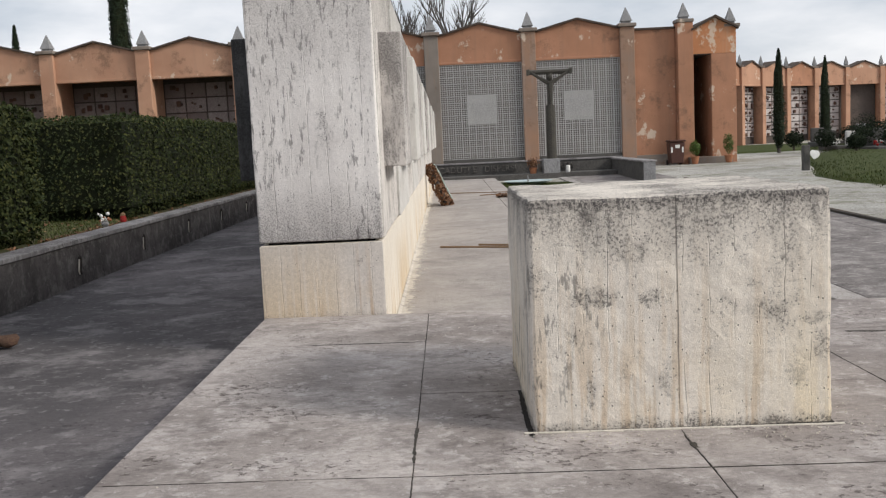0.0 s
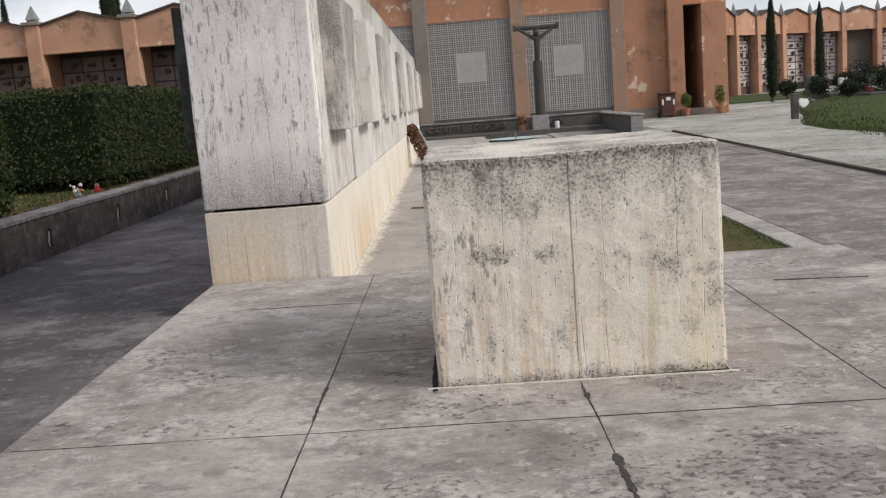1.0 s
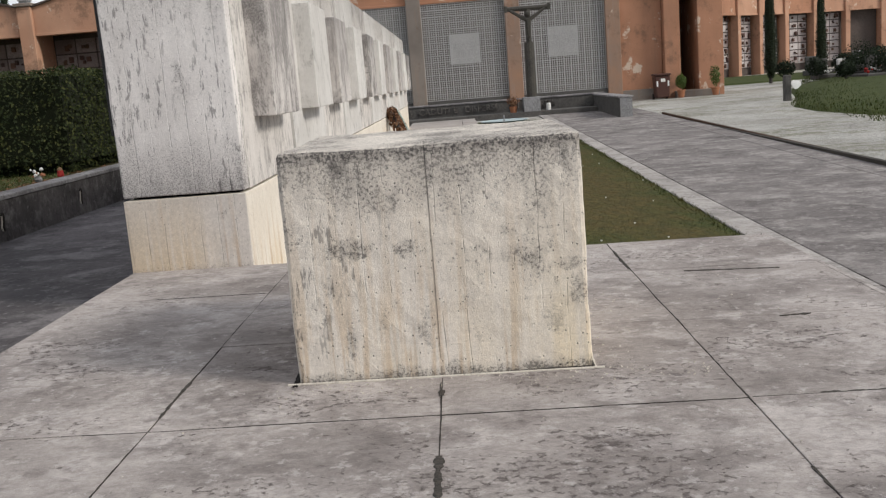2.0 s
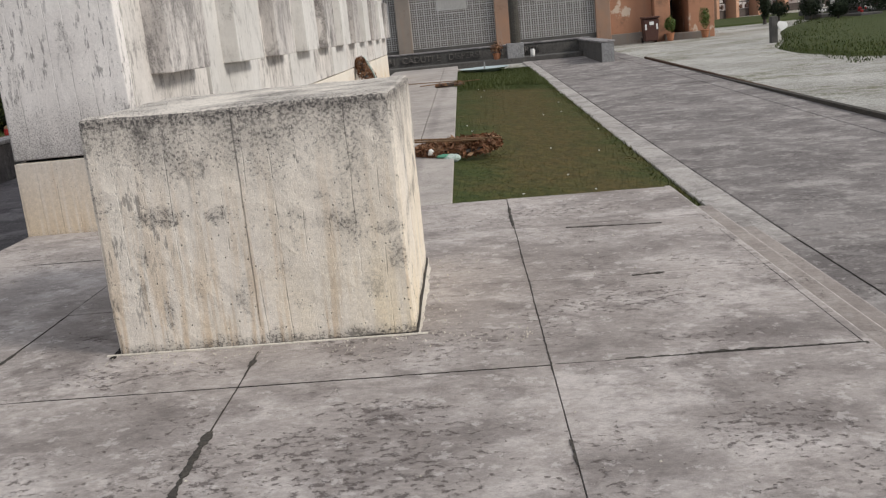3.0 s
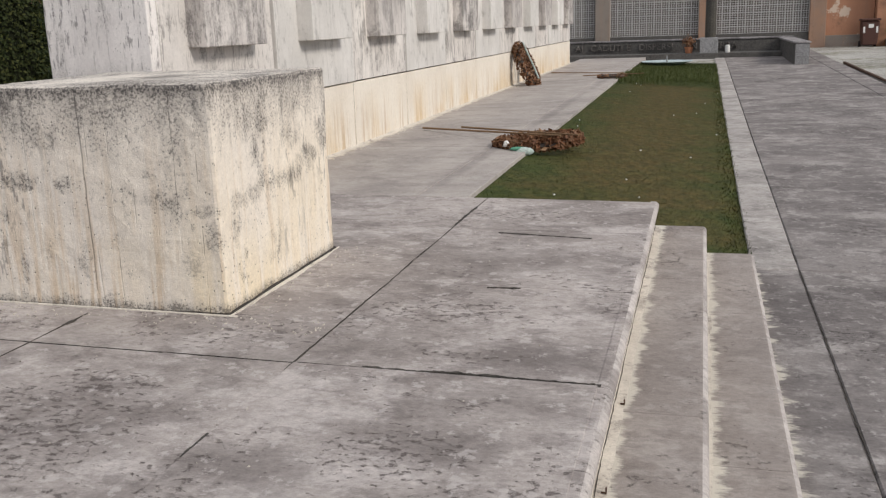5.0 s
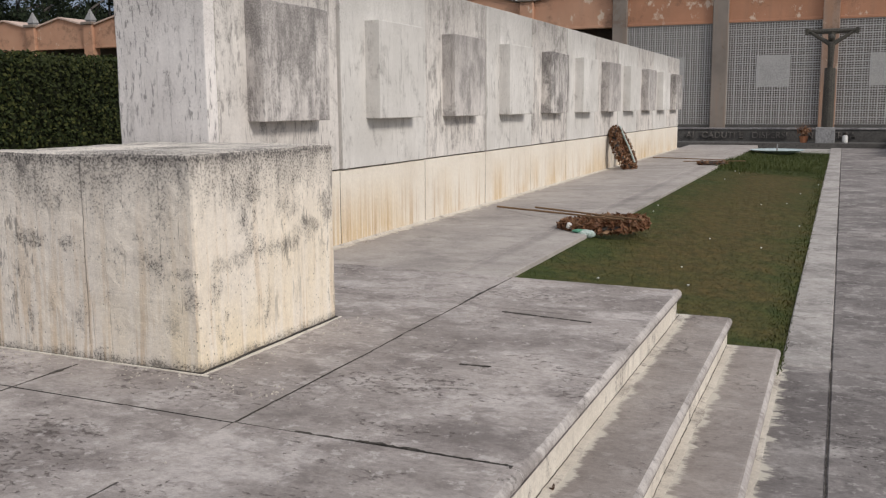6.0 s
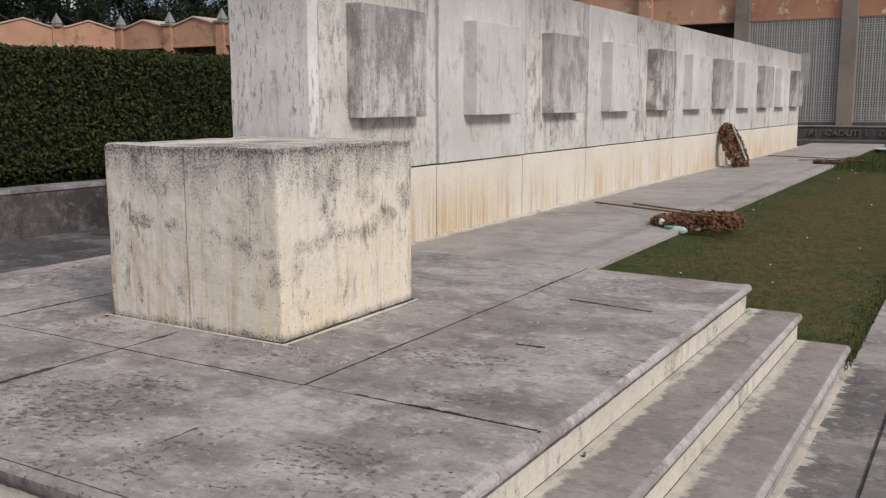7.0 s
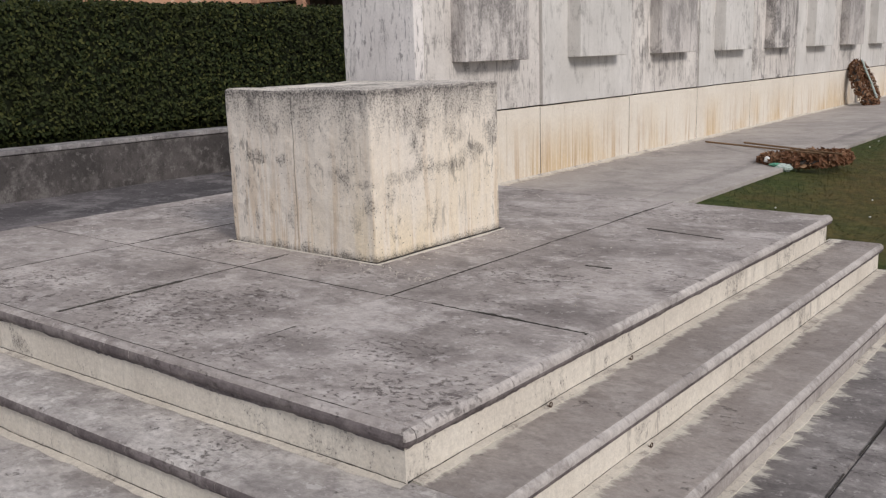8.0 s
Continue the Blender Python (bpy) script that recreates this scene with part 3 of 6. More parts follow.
def rod(a, b, r0, r1=None, sides=6, bm=None):
    bm = bm or bmesh.new()
    a, b = Vector(a), Vector(b)
    r1 = r0 if r1 is None else r1
    q = (b - a).to_track_quat("Z", "Y").to_matrix().to_4x4()
    bmesh.ops.create_cone(bm, cap_ends=True, segments=sides, radius1=r0, radius2=r1, depth=(b - a).length, matrix=Matrix.Translation((a + b) / 2) @ q)
    return bm


def lathe(profile, at, sides=20, bm=None):
    bm = bm or bmesh.new()
    rings = []
    for r, z in profile:
        rings.append([bm.verts.new((at[0] + r * math.cos(2 * math.pi * i / sides), at[1] + r * math.sin(2 * math.pi * i / sides), at[2] + z)) for i in range(sides)])
    for a, b in zip(rings, rings[1:]):
        for i in range(sides):
            bm.faces.new((a[i], a[(i + 1) % sides], b[(i + 1) % sides], b[i]))
    bm.faces.new(rings[-1])
    bm.faces.new(rings[0][::-1])
    return bm


def prism(poly, offset, bm=None):
    """Extrude a planar polygon (list of 3D points) by a vector."""
    bm = bm or bmesh.new()
    o = Vector(offset)
    a = [bm.verts.new(p) for p in poly]
    b = [bm.verts.new(Vector(p) + o) for p in poly]
    bm.faces.new(a)
    bm.faces.new(b[::-1])
    for i in range(len(a)):
        j = (i + 1) % len(a)
        bm.faces.new((a[j], a[i], b[i], b[j]))
    bmesh.ops.recalc_face_normals(bm, faces=bm.faces[:])
    return bm


def leaf_mesh(name, pts, normals, size, material, rng, droop=0.5, aspect=0.5):
    """Many small folded leaves, one quad pair each, at pts, lying roughly across the normals."""
    n = len(pts)
    nrm = normals + rng.normal(0, droop, (n, 3))
    nrm /= np.linalg.norm(nrm, axis=1)[:, None] + 1e-9
    t = np.cross(nrm, rng.normal(0, 1, (n, 3)))
    t /= np.linalg.norm(t, axis=1)[:, None] + 1e-9
    s = np.cross(nrm, t)
    L = (size * rng.uniform(0.6, 1.25, n))[:, None]
    W = L * aspect
    v = np.empty((n, 4, 3))
    v[:, 0] = pts - t * L / 2
    v[:, 1] = pts + s * W / 2 + nrm * W * 0.15
    v[:, 2] = pts + t * L / 2
    v[:, 3] = pts - s * W / 2 + nrm * W * 0.15
    idx = np.arange(n)[:, None] * 4
    faces = np.concatenate([idx + np.array([[0, 1, 2]]), idx + np.array([[0, 2, 3]])]).tolist()
    me = bpy.data.meshes.new(name)
    me.from_pydata(v.reshape(-1, 3).tolist(), [], faces)
    me.materials.append(material)
    return me


def rise(y):
    """Height of the open yard: level at the steps, climbing gently to the buildings."""
    return 0.0 if y < 8 else min(0.38, 0.38 * (y - 8) / 25) + (0.010 * (y - 36) if y > 36 else 0) * (1 if y < 80 else 44 / max(y - 36, 1))


# ---- ground and paving ----
bm = bmesh.new()
xs = [-700, -300, -120, -60, -42, -30, -4.4, -1.5, 0, 3.4, 6.6, 12, 20, 30, 45, 70, 120, 300, 700]
ys = [-400, -120, -40, -10, 0, 4, 8, 12, 16, 20, 24, 28, 33, 36, 45, 55, 65, 80, 120, 300, 900]
grid = [[bm.verts.new((x, y, rise(y) - 0.03)) for x in xs] for y in ys]
for a, b in zip(grid, grid[1:]):
    for i in range(len(xs) - 1):
        bm.faces.new((a[i], a[i + 1], b[i + 1], b[i]))
solid("ground", bm, M_GRAVEL, "pale grey gravel yard with thin grass patches", "ground", "structure")

PX0, PX1, PY0, PY1 = -1.33, 2.84, 1.93, 6.10      # platform plan
LEVEL = 0.30                                       # terrace level beside the memorial wall
WX0, WX1, WY0, WY1 = -1.34, -0.53, 6.10, 27.22     # memorial wall plan


def top(x):
    """The platform falls slightly to one side."""
    return 0.50 - 0.0125 * (x - 0.75)


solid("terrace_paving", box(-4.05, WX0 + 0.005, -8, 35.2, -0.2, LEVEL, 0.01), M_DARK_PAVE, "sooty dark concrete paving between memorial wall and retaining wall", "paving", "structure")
walk_slab = thing("walkway", "pale concrete walkway along the foot of the memorial wall", "walkway", kind="structure")
y = PY1 - 0.06
while y < 34:
    y2 = min(y + 3.86, 34.4)
    for nm, xa, xb in (("slab", WX1 - 0.03, 0.990), ("edge_slab", 0.998, 1.40)):
        bm = box(xa, xb, y + 0.003, y2 - 0.003, -0.1, LEVEL, 0.005)
        for v in bm.verts:
            v.co.z += 0.10 * (v.co.y - 6) / 25 if v.co.z > 0 else 0
        part(nm, bm, M_STRIP, walk_slab)
    y = y2
part("joint_bed", box(WX1 - 0.05, 1.39, PY1 - 0.05, 34.4, -0.12, LEVEL - 0.02), M_JOINT, walk_slab)
bm = bmesh.new()
prism([(WX1, PY1, LEVEL + 0.02), (WX1 + 0.045, PY1, LEVEL - 0.006), (WX1, PY1, LEVEL - 0.01)], (0, WY1 - PY1, 0.08), bm)
part("mortar_fillet", bm, M_MORTAR, walk_slab)

# lower path beyond the steps: an edge beam and wide bays of concrete
path = thing("path", "grey concrete path with soot stains and open joints", "path", kind="structure")


def path_slab(x0, x1, y0, y1, name, material=M_PATH):
    bm = box(x0, x1, y0, y1, -0.15, 0.0, 0.008)
    for v in bm.verts:
        v.co.z += rise(v.co.y) if v.co.z > -0.1 else 0
    part(name, bm, material, path)


for y0, y1 in ((-6.0, -3.6), (-3.58, 0.4), (0.42, 6.38), (6.40, 12.2), (12.22, 18.1), (18.12, 24.0), (24.02, 29.8), (29.82, 33.4)):
    path_slab(3.405 if y0 > 6 else 3.38, 3.689, y0, y1 - 0.004, "edge_beam", M_BEAM if y0 > 6 else M_PATH)
    path_slab(3.692, 6.00, y0, y1 - 0.004, "slab")
    path_slab(6.01, 6.44, y0, y1 - 0.004, "border_slab")
for y0, y1 in ((-6.0, -3.6), (-3.58, 0.4), (0.42, 1.40)):
    path_slab(-1.32, 1.0, y0, y1, "slab", M_PATH_OPEN)
    path_slab(1.012, 3.37, y0, y1, "slab", M_PATH_OPEN)
kerb = thing("yard_kerb", "rusty brown steel kerb between path and gravel", "kerb", kind="structure")
for i in range(6):
    y0 = -6 + i * 5.4
    bm = box(6.50, 6.56, y0, y0 + 5.37, -0.2, 0.035, 0.01)
    for v in bm.verts:
        v.co.z += rise(v.co.y)
    part("kerb_strip", bm, M_RUST, kerb)
bm = box(6.43, 6.51, -6, 26.5, -0.2, -0.035)
for v in bm.verts:
    v.co.z += rise(v.co.y)
part("gutter_bed", bm, M_JOINT, kerb)

# lawn, sloping from the walkway down to the path
def lawn_z(x, y):
    k = (x - 1.4) / 2.06
    return (1 - k) * (LEVEL - 0.04 + 0.10 * (y - 6) / 25) + k * (rise(y) - 0.015)


bm = bmesh.new()
gx = [1.38 + 2.045 * i / 10 for i in range(11)]
gy = [6.0 + 0.35 * i for i in range(62)]
rows = [[bm.verts.new((x, y, lawn_z(x, y))) for x in gx] for y in gy]
for a, b in zip(rows, rows[1:]):
    for i in range(10):
        bm.faces.new((a[i], a[i + 1], b[i + 1], b[i]))
lawn = solid("lawn", bm, M_TURF, "short patchy green and straw-coloured lawn", "lawn", "structure")

# ---- platform with its steps ----
platform = thing("platform", "weathered grey concrete platform with three bullnosed steps", "platform", kind="structure")
TREAD = 0.285
LEVELS = ((0, 0.475), (1, 0.298), (2, 0.131))


def bull(x0, x1, y0, y1, z1, outer="y", thick=0.060):
    """A slab strip with a half-round nose on its free edge: y for the front, x for the side, xy for the corner."""
    bm = box(x0, x1, y0, y1, z1 - thick, z1)
    edges = []
    for e in bm.edges:
        a, b = e.verts[0].co, e.verts[1].co
        if abs(a.z - b.z) > 1e-4:
            if outer == "xy" and abs(a.x - x1) < 1e-4 and abs(a.y - y0) < 1e-4:
                edges.append(e)
            continue
        if "y" in outer and abs(a.y - y0) < 1e-4 and abs(b.y - y0) < 1e-4:
            edges.append(e)
        if "x" in outer and abs(a.x - x1) < 1e-4 and abs(b.x - x1) < 1e-4:
            edges.append(e)
    bmesh.ops.bevel(bm, geom=edges, offset=thick * 0.47, segments=5, profile=0.5, affect="EDGES")
    return bm


def soot_and_shade(ob, below=0.62):
    """A nosing's front: black crust below its worn top, shade painted underneath."""
    ob.data.materials.append(M_SOOT_SHADE)
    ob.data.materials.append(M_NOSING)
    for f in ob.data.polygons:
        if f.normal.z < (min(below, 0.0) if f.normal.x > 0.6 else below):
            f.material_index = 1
        # Sun-facing +x noses take the pale slot, their lit edge put in colour.
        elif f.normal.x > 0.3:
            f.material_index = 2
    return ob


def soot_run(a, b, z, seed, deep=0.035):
    """Ragged strip down the riser, a to b: soot runs plus painted shadow."""
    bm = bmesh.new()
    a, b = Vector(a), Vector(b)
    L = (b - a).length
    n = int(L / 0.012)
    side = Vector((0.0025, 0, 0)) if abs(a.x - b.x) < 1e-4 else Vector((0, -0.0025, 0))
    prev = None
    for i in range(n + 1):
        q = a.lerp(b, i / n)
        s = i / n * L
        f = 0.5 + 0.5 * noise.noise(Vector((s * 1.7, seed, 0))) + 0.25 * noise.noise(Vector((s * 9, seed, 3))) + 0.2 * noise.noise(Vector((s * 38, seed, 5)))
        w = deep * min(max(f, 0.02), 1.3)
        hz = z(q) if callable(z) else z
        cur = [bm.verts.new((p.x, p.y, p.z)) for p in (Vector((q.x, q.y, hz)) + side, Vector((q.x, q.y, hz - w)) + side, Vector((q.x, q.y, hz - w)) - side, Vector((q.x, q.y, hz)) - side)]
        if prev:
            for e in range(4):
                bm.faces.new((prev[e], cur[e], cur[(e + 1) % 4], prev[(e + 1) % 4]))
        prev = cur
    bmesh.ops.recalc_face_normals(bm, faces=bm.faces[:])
    part("soot_run", bm, M_SOOT_SHADE, platform, "soot runs and painted shadow line under the nosing")


for i, z in LEVELS:
    if i == 0:
        body = box(PX0, PX1 - 0.025, PY0 + 0.025, PY1, 0.28, 0.44)
        part("riser_block", body, M_RISER, platform, "cream concrete riser")
        continue
    fx, fy = PX1 + TREAD * i, PY0 - TREAD * i
    part("riser_block", box(PX0, fx - 0.025, fy + 0.025, PY1 + 0.14, z - 0.18 if i == 1 else -0.1, z - 0.05), M_RISER if i == 1 else M_NOSING, platform, "cream concrete riser" if i == 1 else "sooty grey concrete riser")
    step = part("step", box(PX0 + 0.02, fx - 0.3, fy + 0.3, PY1, z - 0.06, z - 0.004), M_SLAB, platform, "grey concrete step tread with rounded nosing")
    cuts = [PX0, 0.75, 2.3, fx]
    for a, b in zip(cuts, cuts[1:]):
        soot_and_shade(part("tread", bull(a + 0.001, b - 0.001, fy, fy + 0.33, z, "xy" if b == fx else "y"), M_TREAD_FRONT, step), 0.5)
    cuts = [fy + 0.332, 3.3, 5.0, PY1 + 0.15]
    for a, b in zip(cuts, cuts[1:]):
        soot_and_shade(part("tread", bull(fx - 0.33, fx, a + 0.001, b - 0.001, z, "x"), M_TREAD_UPPER if i == 1 else M_TREAD_LOWER, step), -0.1)


def tilt(bm):
    for v in bm.verts:
        v.co.z += top(v.co.x) - 0.5
    return bm


RIM = 0.05
cols = [PX0, -0.26, 0.742, 1.778, PX1 - RIM]
rows_y = [PY0 + RIM, 3.07, 4.11, 5.20, PY1]
for i, (a, b) in enumerate(zip(cols, cols[1:])):
    for j, (c, d) in enumerate(zip(rows_y, rows_y[1:])):
        dz = 0.003 * noise.noise(Vector((i * 3.1, j * 2.3, 1)))
        gap = 0.0013
        if i == 3 and j in (0, 1):
            dz = 0.002 if j == 0 else -0.002
        part("slab", tilt(box(a + gap, b - (gap if i < 3 else -0.001), c + (0.0008 if j else -0.001), d - 0.0008, 0.42, 0.5 + dz, 0.0012)), M_SLAB, platform)
part("joint_bed", tilt(box(PX0 + 0.01, PX1 - 0.05, PY0 + 0.05, PY1 - 0.01, 0.40, 0.488)), M_JOINT, platform)
cuts = [PX0, 0.1, 1.45, PX1 - 0.001]
for a, b in zip(cuts, cuts[1:]):
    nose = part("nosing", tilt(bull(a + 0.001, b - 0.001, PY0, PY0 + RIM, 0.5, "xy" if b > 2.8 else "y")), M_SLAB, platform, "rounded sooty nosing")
    soot_and_shade(nose, 0.5)
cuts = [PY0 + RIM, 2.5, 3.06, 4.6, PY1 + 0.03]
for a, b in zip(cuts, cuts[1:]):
    soot_and_shade(part("nosing", tilt(bull(PX1 - RIM, PX1, a + 0.001, b - 0.001, 0.5, "x")), M_SLAB, platform, "rounded grey nosing"), 0.05)

# Strips under both overhangs: soot runs mixed with a painted shadow line.
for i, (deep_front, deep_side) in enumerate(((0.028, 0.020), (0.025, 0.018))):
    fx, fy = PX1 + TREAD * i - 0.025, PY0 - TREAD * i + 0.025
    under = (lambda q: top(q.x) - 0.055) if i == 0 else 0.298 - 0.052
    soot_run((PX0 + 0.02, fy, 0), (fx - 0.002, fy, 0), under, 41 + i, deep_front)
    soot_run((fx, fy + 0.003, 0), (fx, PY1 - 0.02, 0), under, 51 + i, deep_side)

# small iron eyelets at the foot of the risers
def eyelet(x, y, z):
    bm = bmesh.new()
    n = 10
    for i in range(n):
        a, b = 2 * math.pi * i / n, 2 * math.pi * (i + 1) / n
        rod((x, y + 0.009 * math.cos(a), z + 0.011 + 0.009 * math.sin(a)), (x, y + 0.009 * math.cos(b), z + 0.011 + 0.009 * math.sin(b)), 0.0022, sides=5, bm=bm)
    rod((x - 0.014, y, z + 0.004), (x, y, z + 0.004), 0.003, sides=5, bm=bm)
    part("eyelet", bm, M_RUST, platform, "rusty iron ring at the riser foot")


for x, y, z in ((PX1 + 0.01, 2.72, 0.30), (PX1 + 0.01, 3.35, 0.30), (PX1 + TREAD + 0.01, 2.35, 0.131), (PX1 + TREAD + 0.01, 2.95, 0.131)):
    eyelet(x, y, z)

# ---- altar block ----
bm = rough_box(0.19, 1.315, 3.50, 4.625, 0.49, 1.39, 0.05, 0.006, 0.016)
solid("altar_block", bm, M_BLOCK, "pale board-marked concrete altar block with black lichen", "altar")
solid("mortar_bed", rough_box(0.185, 1.324, 3.496, 4.634, 0.485, 0.503, 0.1, 0.004, 0.004), M_JOINT, "thin dark mortar bed under the altar block", "mortar")


def ragged(name, a, b, z, w0, w1, material, parent, side=(0, 1), seed=0, label="", centre=False, jag=False):
    """A thin trail of mortar or dirt from a to b, with a ragged edge."""
    bm = bmesh.new()
    a, b = Vector((*a, 0)), Vector((*b, 0))
    L = (b - a).length
    n = max(4, int(L / 0.010))
    sd = Vector((*side, 0))
    prev = None
    for i in range(n + 1):
        t = i / n
        q = a.lerp(b, t)
        q = q + sd * (0.006 * noise.noise(Vector((t * L * 2.3, seed, 7))) + 0.003 * noise.noise(Vector((t * L * 17, seed, 8))) if centre else 0)
        f = 0.45 + 0.8 * noise.noise(Vector((t * L * 4, seed, 0))) + 0.4 * noise.noise(Vector((t * L * 13, seed, 4)))
        f = f + (0.7 * noise.noise(Vector((t * L * 31, seed, 9))) + 0.5 * noise.noise(Vector((t * L * 70, seed, 2))) if centre or jag else 0)
        w = max(0.0008, w0 + (w1 - w0) * min(max(f, 0), 1))
        o = q - sd * w * 0.5 if centre else q
        p = q + sd * w * (0.5 if centre else 1)
        hz = z(q) if callable(z) else z
        row = [bm.verts.new((o.x, o.y, hz + (0.0018 if centre else 0.006))), bm.verts.new((p.x, p.y, hz + (0.0018 if centre else 0.0025)))]
        low = [bm.verts.new((o.x, o.y, hz - 0.003)), bm.verts.new((p.x, p.y, hz - 0.003))]
        cur = (row[0], row[1], low[1], low[0])
        if prev:
            for e in range(4):
                bm.faces.new((prev[e], cur[e], cur[(e + 1) % 4], prev[(e + 1) % 4]))
        prev = cur
    bmesh.ops.recalc_face_normals(bm, faces=bm.faces[:])
    part(name, bm, material, parent, label)


pz = lambda q: top(q.x)
# pale lime at the feet of the risers and round the block
ragged("lime_bloom", (PX1 - 0.024, PY0 + 0.05), (PX1 - 0.024, PY1 + 0.1), 0.298, 0.030, 0.046, M_MORTAR, platform, (1, 0), 1)
ragged("lime_bloom", (PX1 + TREAD - 0.024, PY0 - TREAD + 0.05), (PX1 + TREAD - 0.024, PY1 + 0.12), 0.131, 0.032, 0.052, M_MORTAR, platform, (1, 0), 2)
ragged("lime_bloom", (PX1 + 2 * TREAD - 0.024, PY0 - 2 * TREAD + 0.05), (PX1 + 2 * TREAD - 0.024, PY1 + 0.12), 0.003, 0.028, 0.045, M_MORTAR, platform, (1, 0), 3)
for q in range(2):
    fx = PX1 + TREAD * q - 0.0225
    ragged("joint_dirt", (fx, PY0 - TREAD * q + 0.03), (fx, PY1 + 0.1), (0.298, 0.131)[q] + 0.0052, 0.0012, 0.004, M_JOINT, platform, (1, 0), 91 + q, "", True)
    ragged("joint_dirt", (PX0, PY0 - TREAD * q + 0.0225), (fx, PY0 - TREAD * q + 0.0225), (0.298, 0.131)[q] + 0.0052, 0.0012, 0.006, M_JOINT, platform, (0, 1), 93 + q, "", True)
# fine crack between the slabs and their rounded nosing
ragged("joint_dirt", (PX0, PY0 + RIM), (PX1 - RIM, PY0 + RIM), pz, 0.0004, 0.0035, M_JOINT, platform, (0, 1), 96, "", True)
ragged("lime_bloom", (PX0, PY0 + 0.024), (PX1 - 0.02, PY0 + 0.024), 0.298, 0.026, 0.045, M_MORTAR, platform, (0, -1), 4)
ragged("lime_bloom", (PX0, PY0 - TREAD + 0.024), (PX1 + TREAD - 0.02, PY0 - TREAD + 0.024), 0.131, 0.026, 0.045, M_MORTAR, platform, (0, -1), 5)
ragged("lime_bloom", (1.324, 3.48), (1.324, 4.66), pz, 0.002, 0.030, M_MORTAR, platform, (1, 0), 6)
ragged("lime_bloom", (0.15, 3.493), (1.36, 3.493), pz, 0.002, 0.012, M_MORTAR, platform, (0, -1), 7)
for q in range(8):
    ragged("joint_dirt", (3.690, 0.6 + 3.0 * q), (3.690, 3.4 + 3.0 * q), lambda p: rise(p.y) + 0.002, 0.001, 0.009, M_JOINT, path, (1, 0), 60 + q, "", True)
wz = lambda q: LEVEL + 0.10 * (q.y - 6) / 25
ragged("lime_bloom", (WX1 - 0.004, PY1 + 0.02), (WX1 - 0.004, 13.0), wz, 0.030, 0.13, M_MORTAR, walk_slab, (1, 0), 71, "", False, True)
ragged("lime_bloom", (WX1 - 0.004, 13.0), (WX1 - 0.004, 27.1), wz, 0.025, 0.10, M_MORTAR, walk_slab, (1, 0), 72, "", False, True)
# dirt-filled, broken joints
ragged("joint_dirt", (2.50, 3.074), (2.80, 3.072), pz, 0.010, 0.026, M_JOINT, platform, (0, 1), 82, "", True)
ragged("joint_dirt", (2.22, 4.08), (2.36, 4.09), pz, 0.0, 0.026, M_JOINT, platform, (0, 1), 83, "", True)
ragged("joint_dirt", (2.26, 3.078), (2.50, 3.076), pz, 0.012, 0.046, M_JOINT, platform, (0, 1), 81, "", True)
ragged("joint_dirt", (0.742, 2.05), (0.742, 2.72), pz, 0.006, 0.036, M_JOINT, platform, (1, 0), 8, "dirt-filled broken joint", True)
ragged("joint_dirt", (0.742, 2.72), (0.742, 3.42), pz, 0.001, 0.0055, M_JOINT, platform, (1, 0), 9, "", True)
ragged("joint_dirt", (0.742, 3.27), (0.742, 3.33), pz, 0.012, 0.034, M_JOINT, platform, (1, 0), 31, "", True)
ragged("joint_dirt", (1.778, 3.0), (1.778, 6.08), pz, 0.0002, 0.0060, M_JOINT, platform, (1, 0), 32, "", True)
ragged("joint_dirt", (-1.3, 3.07), (0.74, 3.07), pz, 0.0002, 0.0022, M_JOINT, platform, (0, 1), 33, "", True)
ragged("joint_dirt", (0.745, 3.07), (1.775, 3.07), pz, 0.0002, 0.0026, M_JOINT, platform, (0, 1), 34, "", True)
ragged("joint_dirt", (-0.26, 2.0), (-0.26, 6.05), pz, 0.0006, 0.0045, M_JOINT, platform, (1, 0), 35, "", True)
ragged("joint_dirt", (1.79, 3.072), (2.06, 3.074), pz, 0.002, 0.010, M_JOINT, platform, (0, 1), 22, "", True)
ragged("joint_dirt", (2.02, 3.074), (2.78, 3.072), pz, 0.003, 0.040, M_JOINT, platform, (0, 1), 10, "dirt-filled broken joint", True)
ragged("joint_dirt", (1.775, 5.25), (1.775, 5.85), pz, 0.004, 0.024, M_JOINT, platform, (1, 0), 11, "", True)
ragged("joint_dirt", (1.778, 2.35), (1.778, 2.50), pz, 0.001, 0.014, M_JOINT, platform, (1, 0), 12, "", True)
ragged("joint_dirt", (2.05, 5.12), (2.55, 5.06), pz, 0.0, 0.026, M_JOINT, platform, (0, 1), 13, "", True)
# Strip coloured near-black as the dark of the gap at the block's foot.
ragged("joint_dirt", (0.178, 3.46), (0.178, 4.55), pz, 0.008, 0.030, M_GAP, platform, (1, 0), 21, "", True)
ragged("joint_dirt", (-0.26, 3.2), (-0.26, 3.6), pz, 0.003, 0.016, M_JOINT, platform, (1, 0), 14, "", True)
ragged("joint_dirt", (-0.9, 5.2), (-0.28, 5.2), pz, 0.002, 0.008, M_JOINT, platform, (0, 1), 15, "", True)

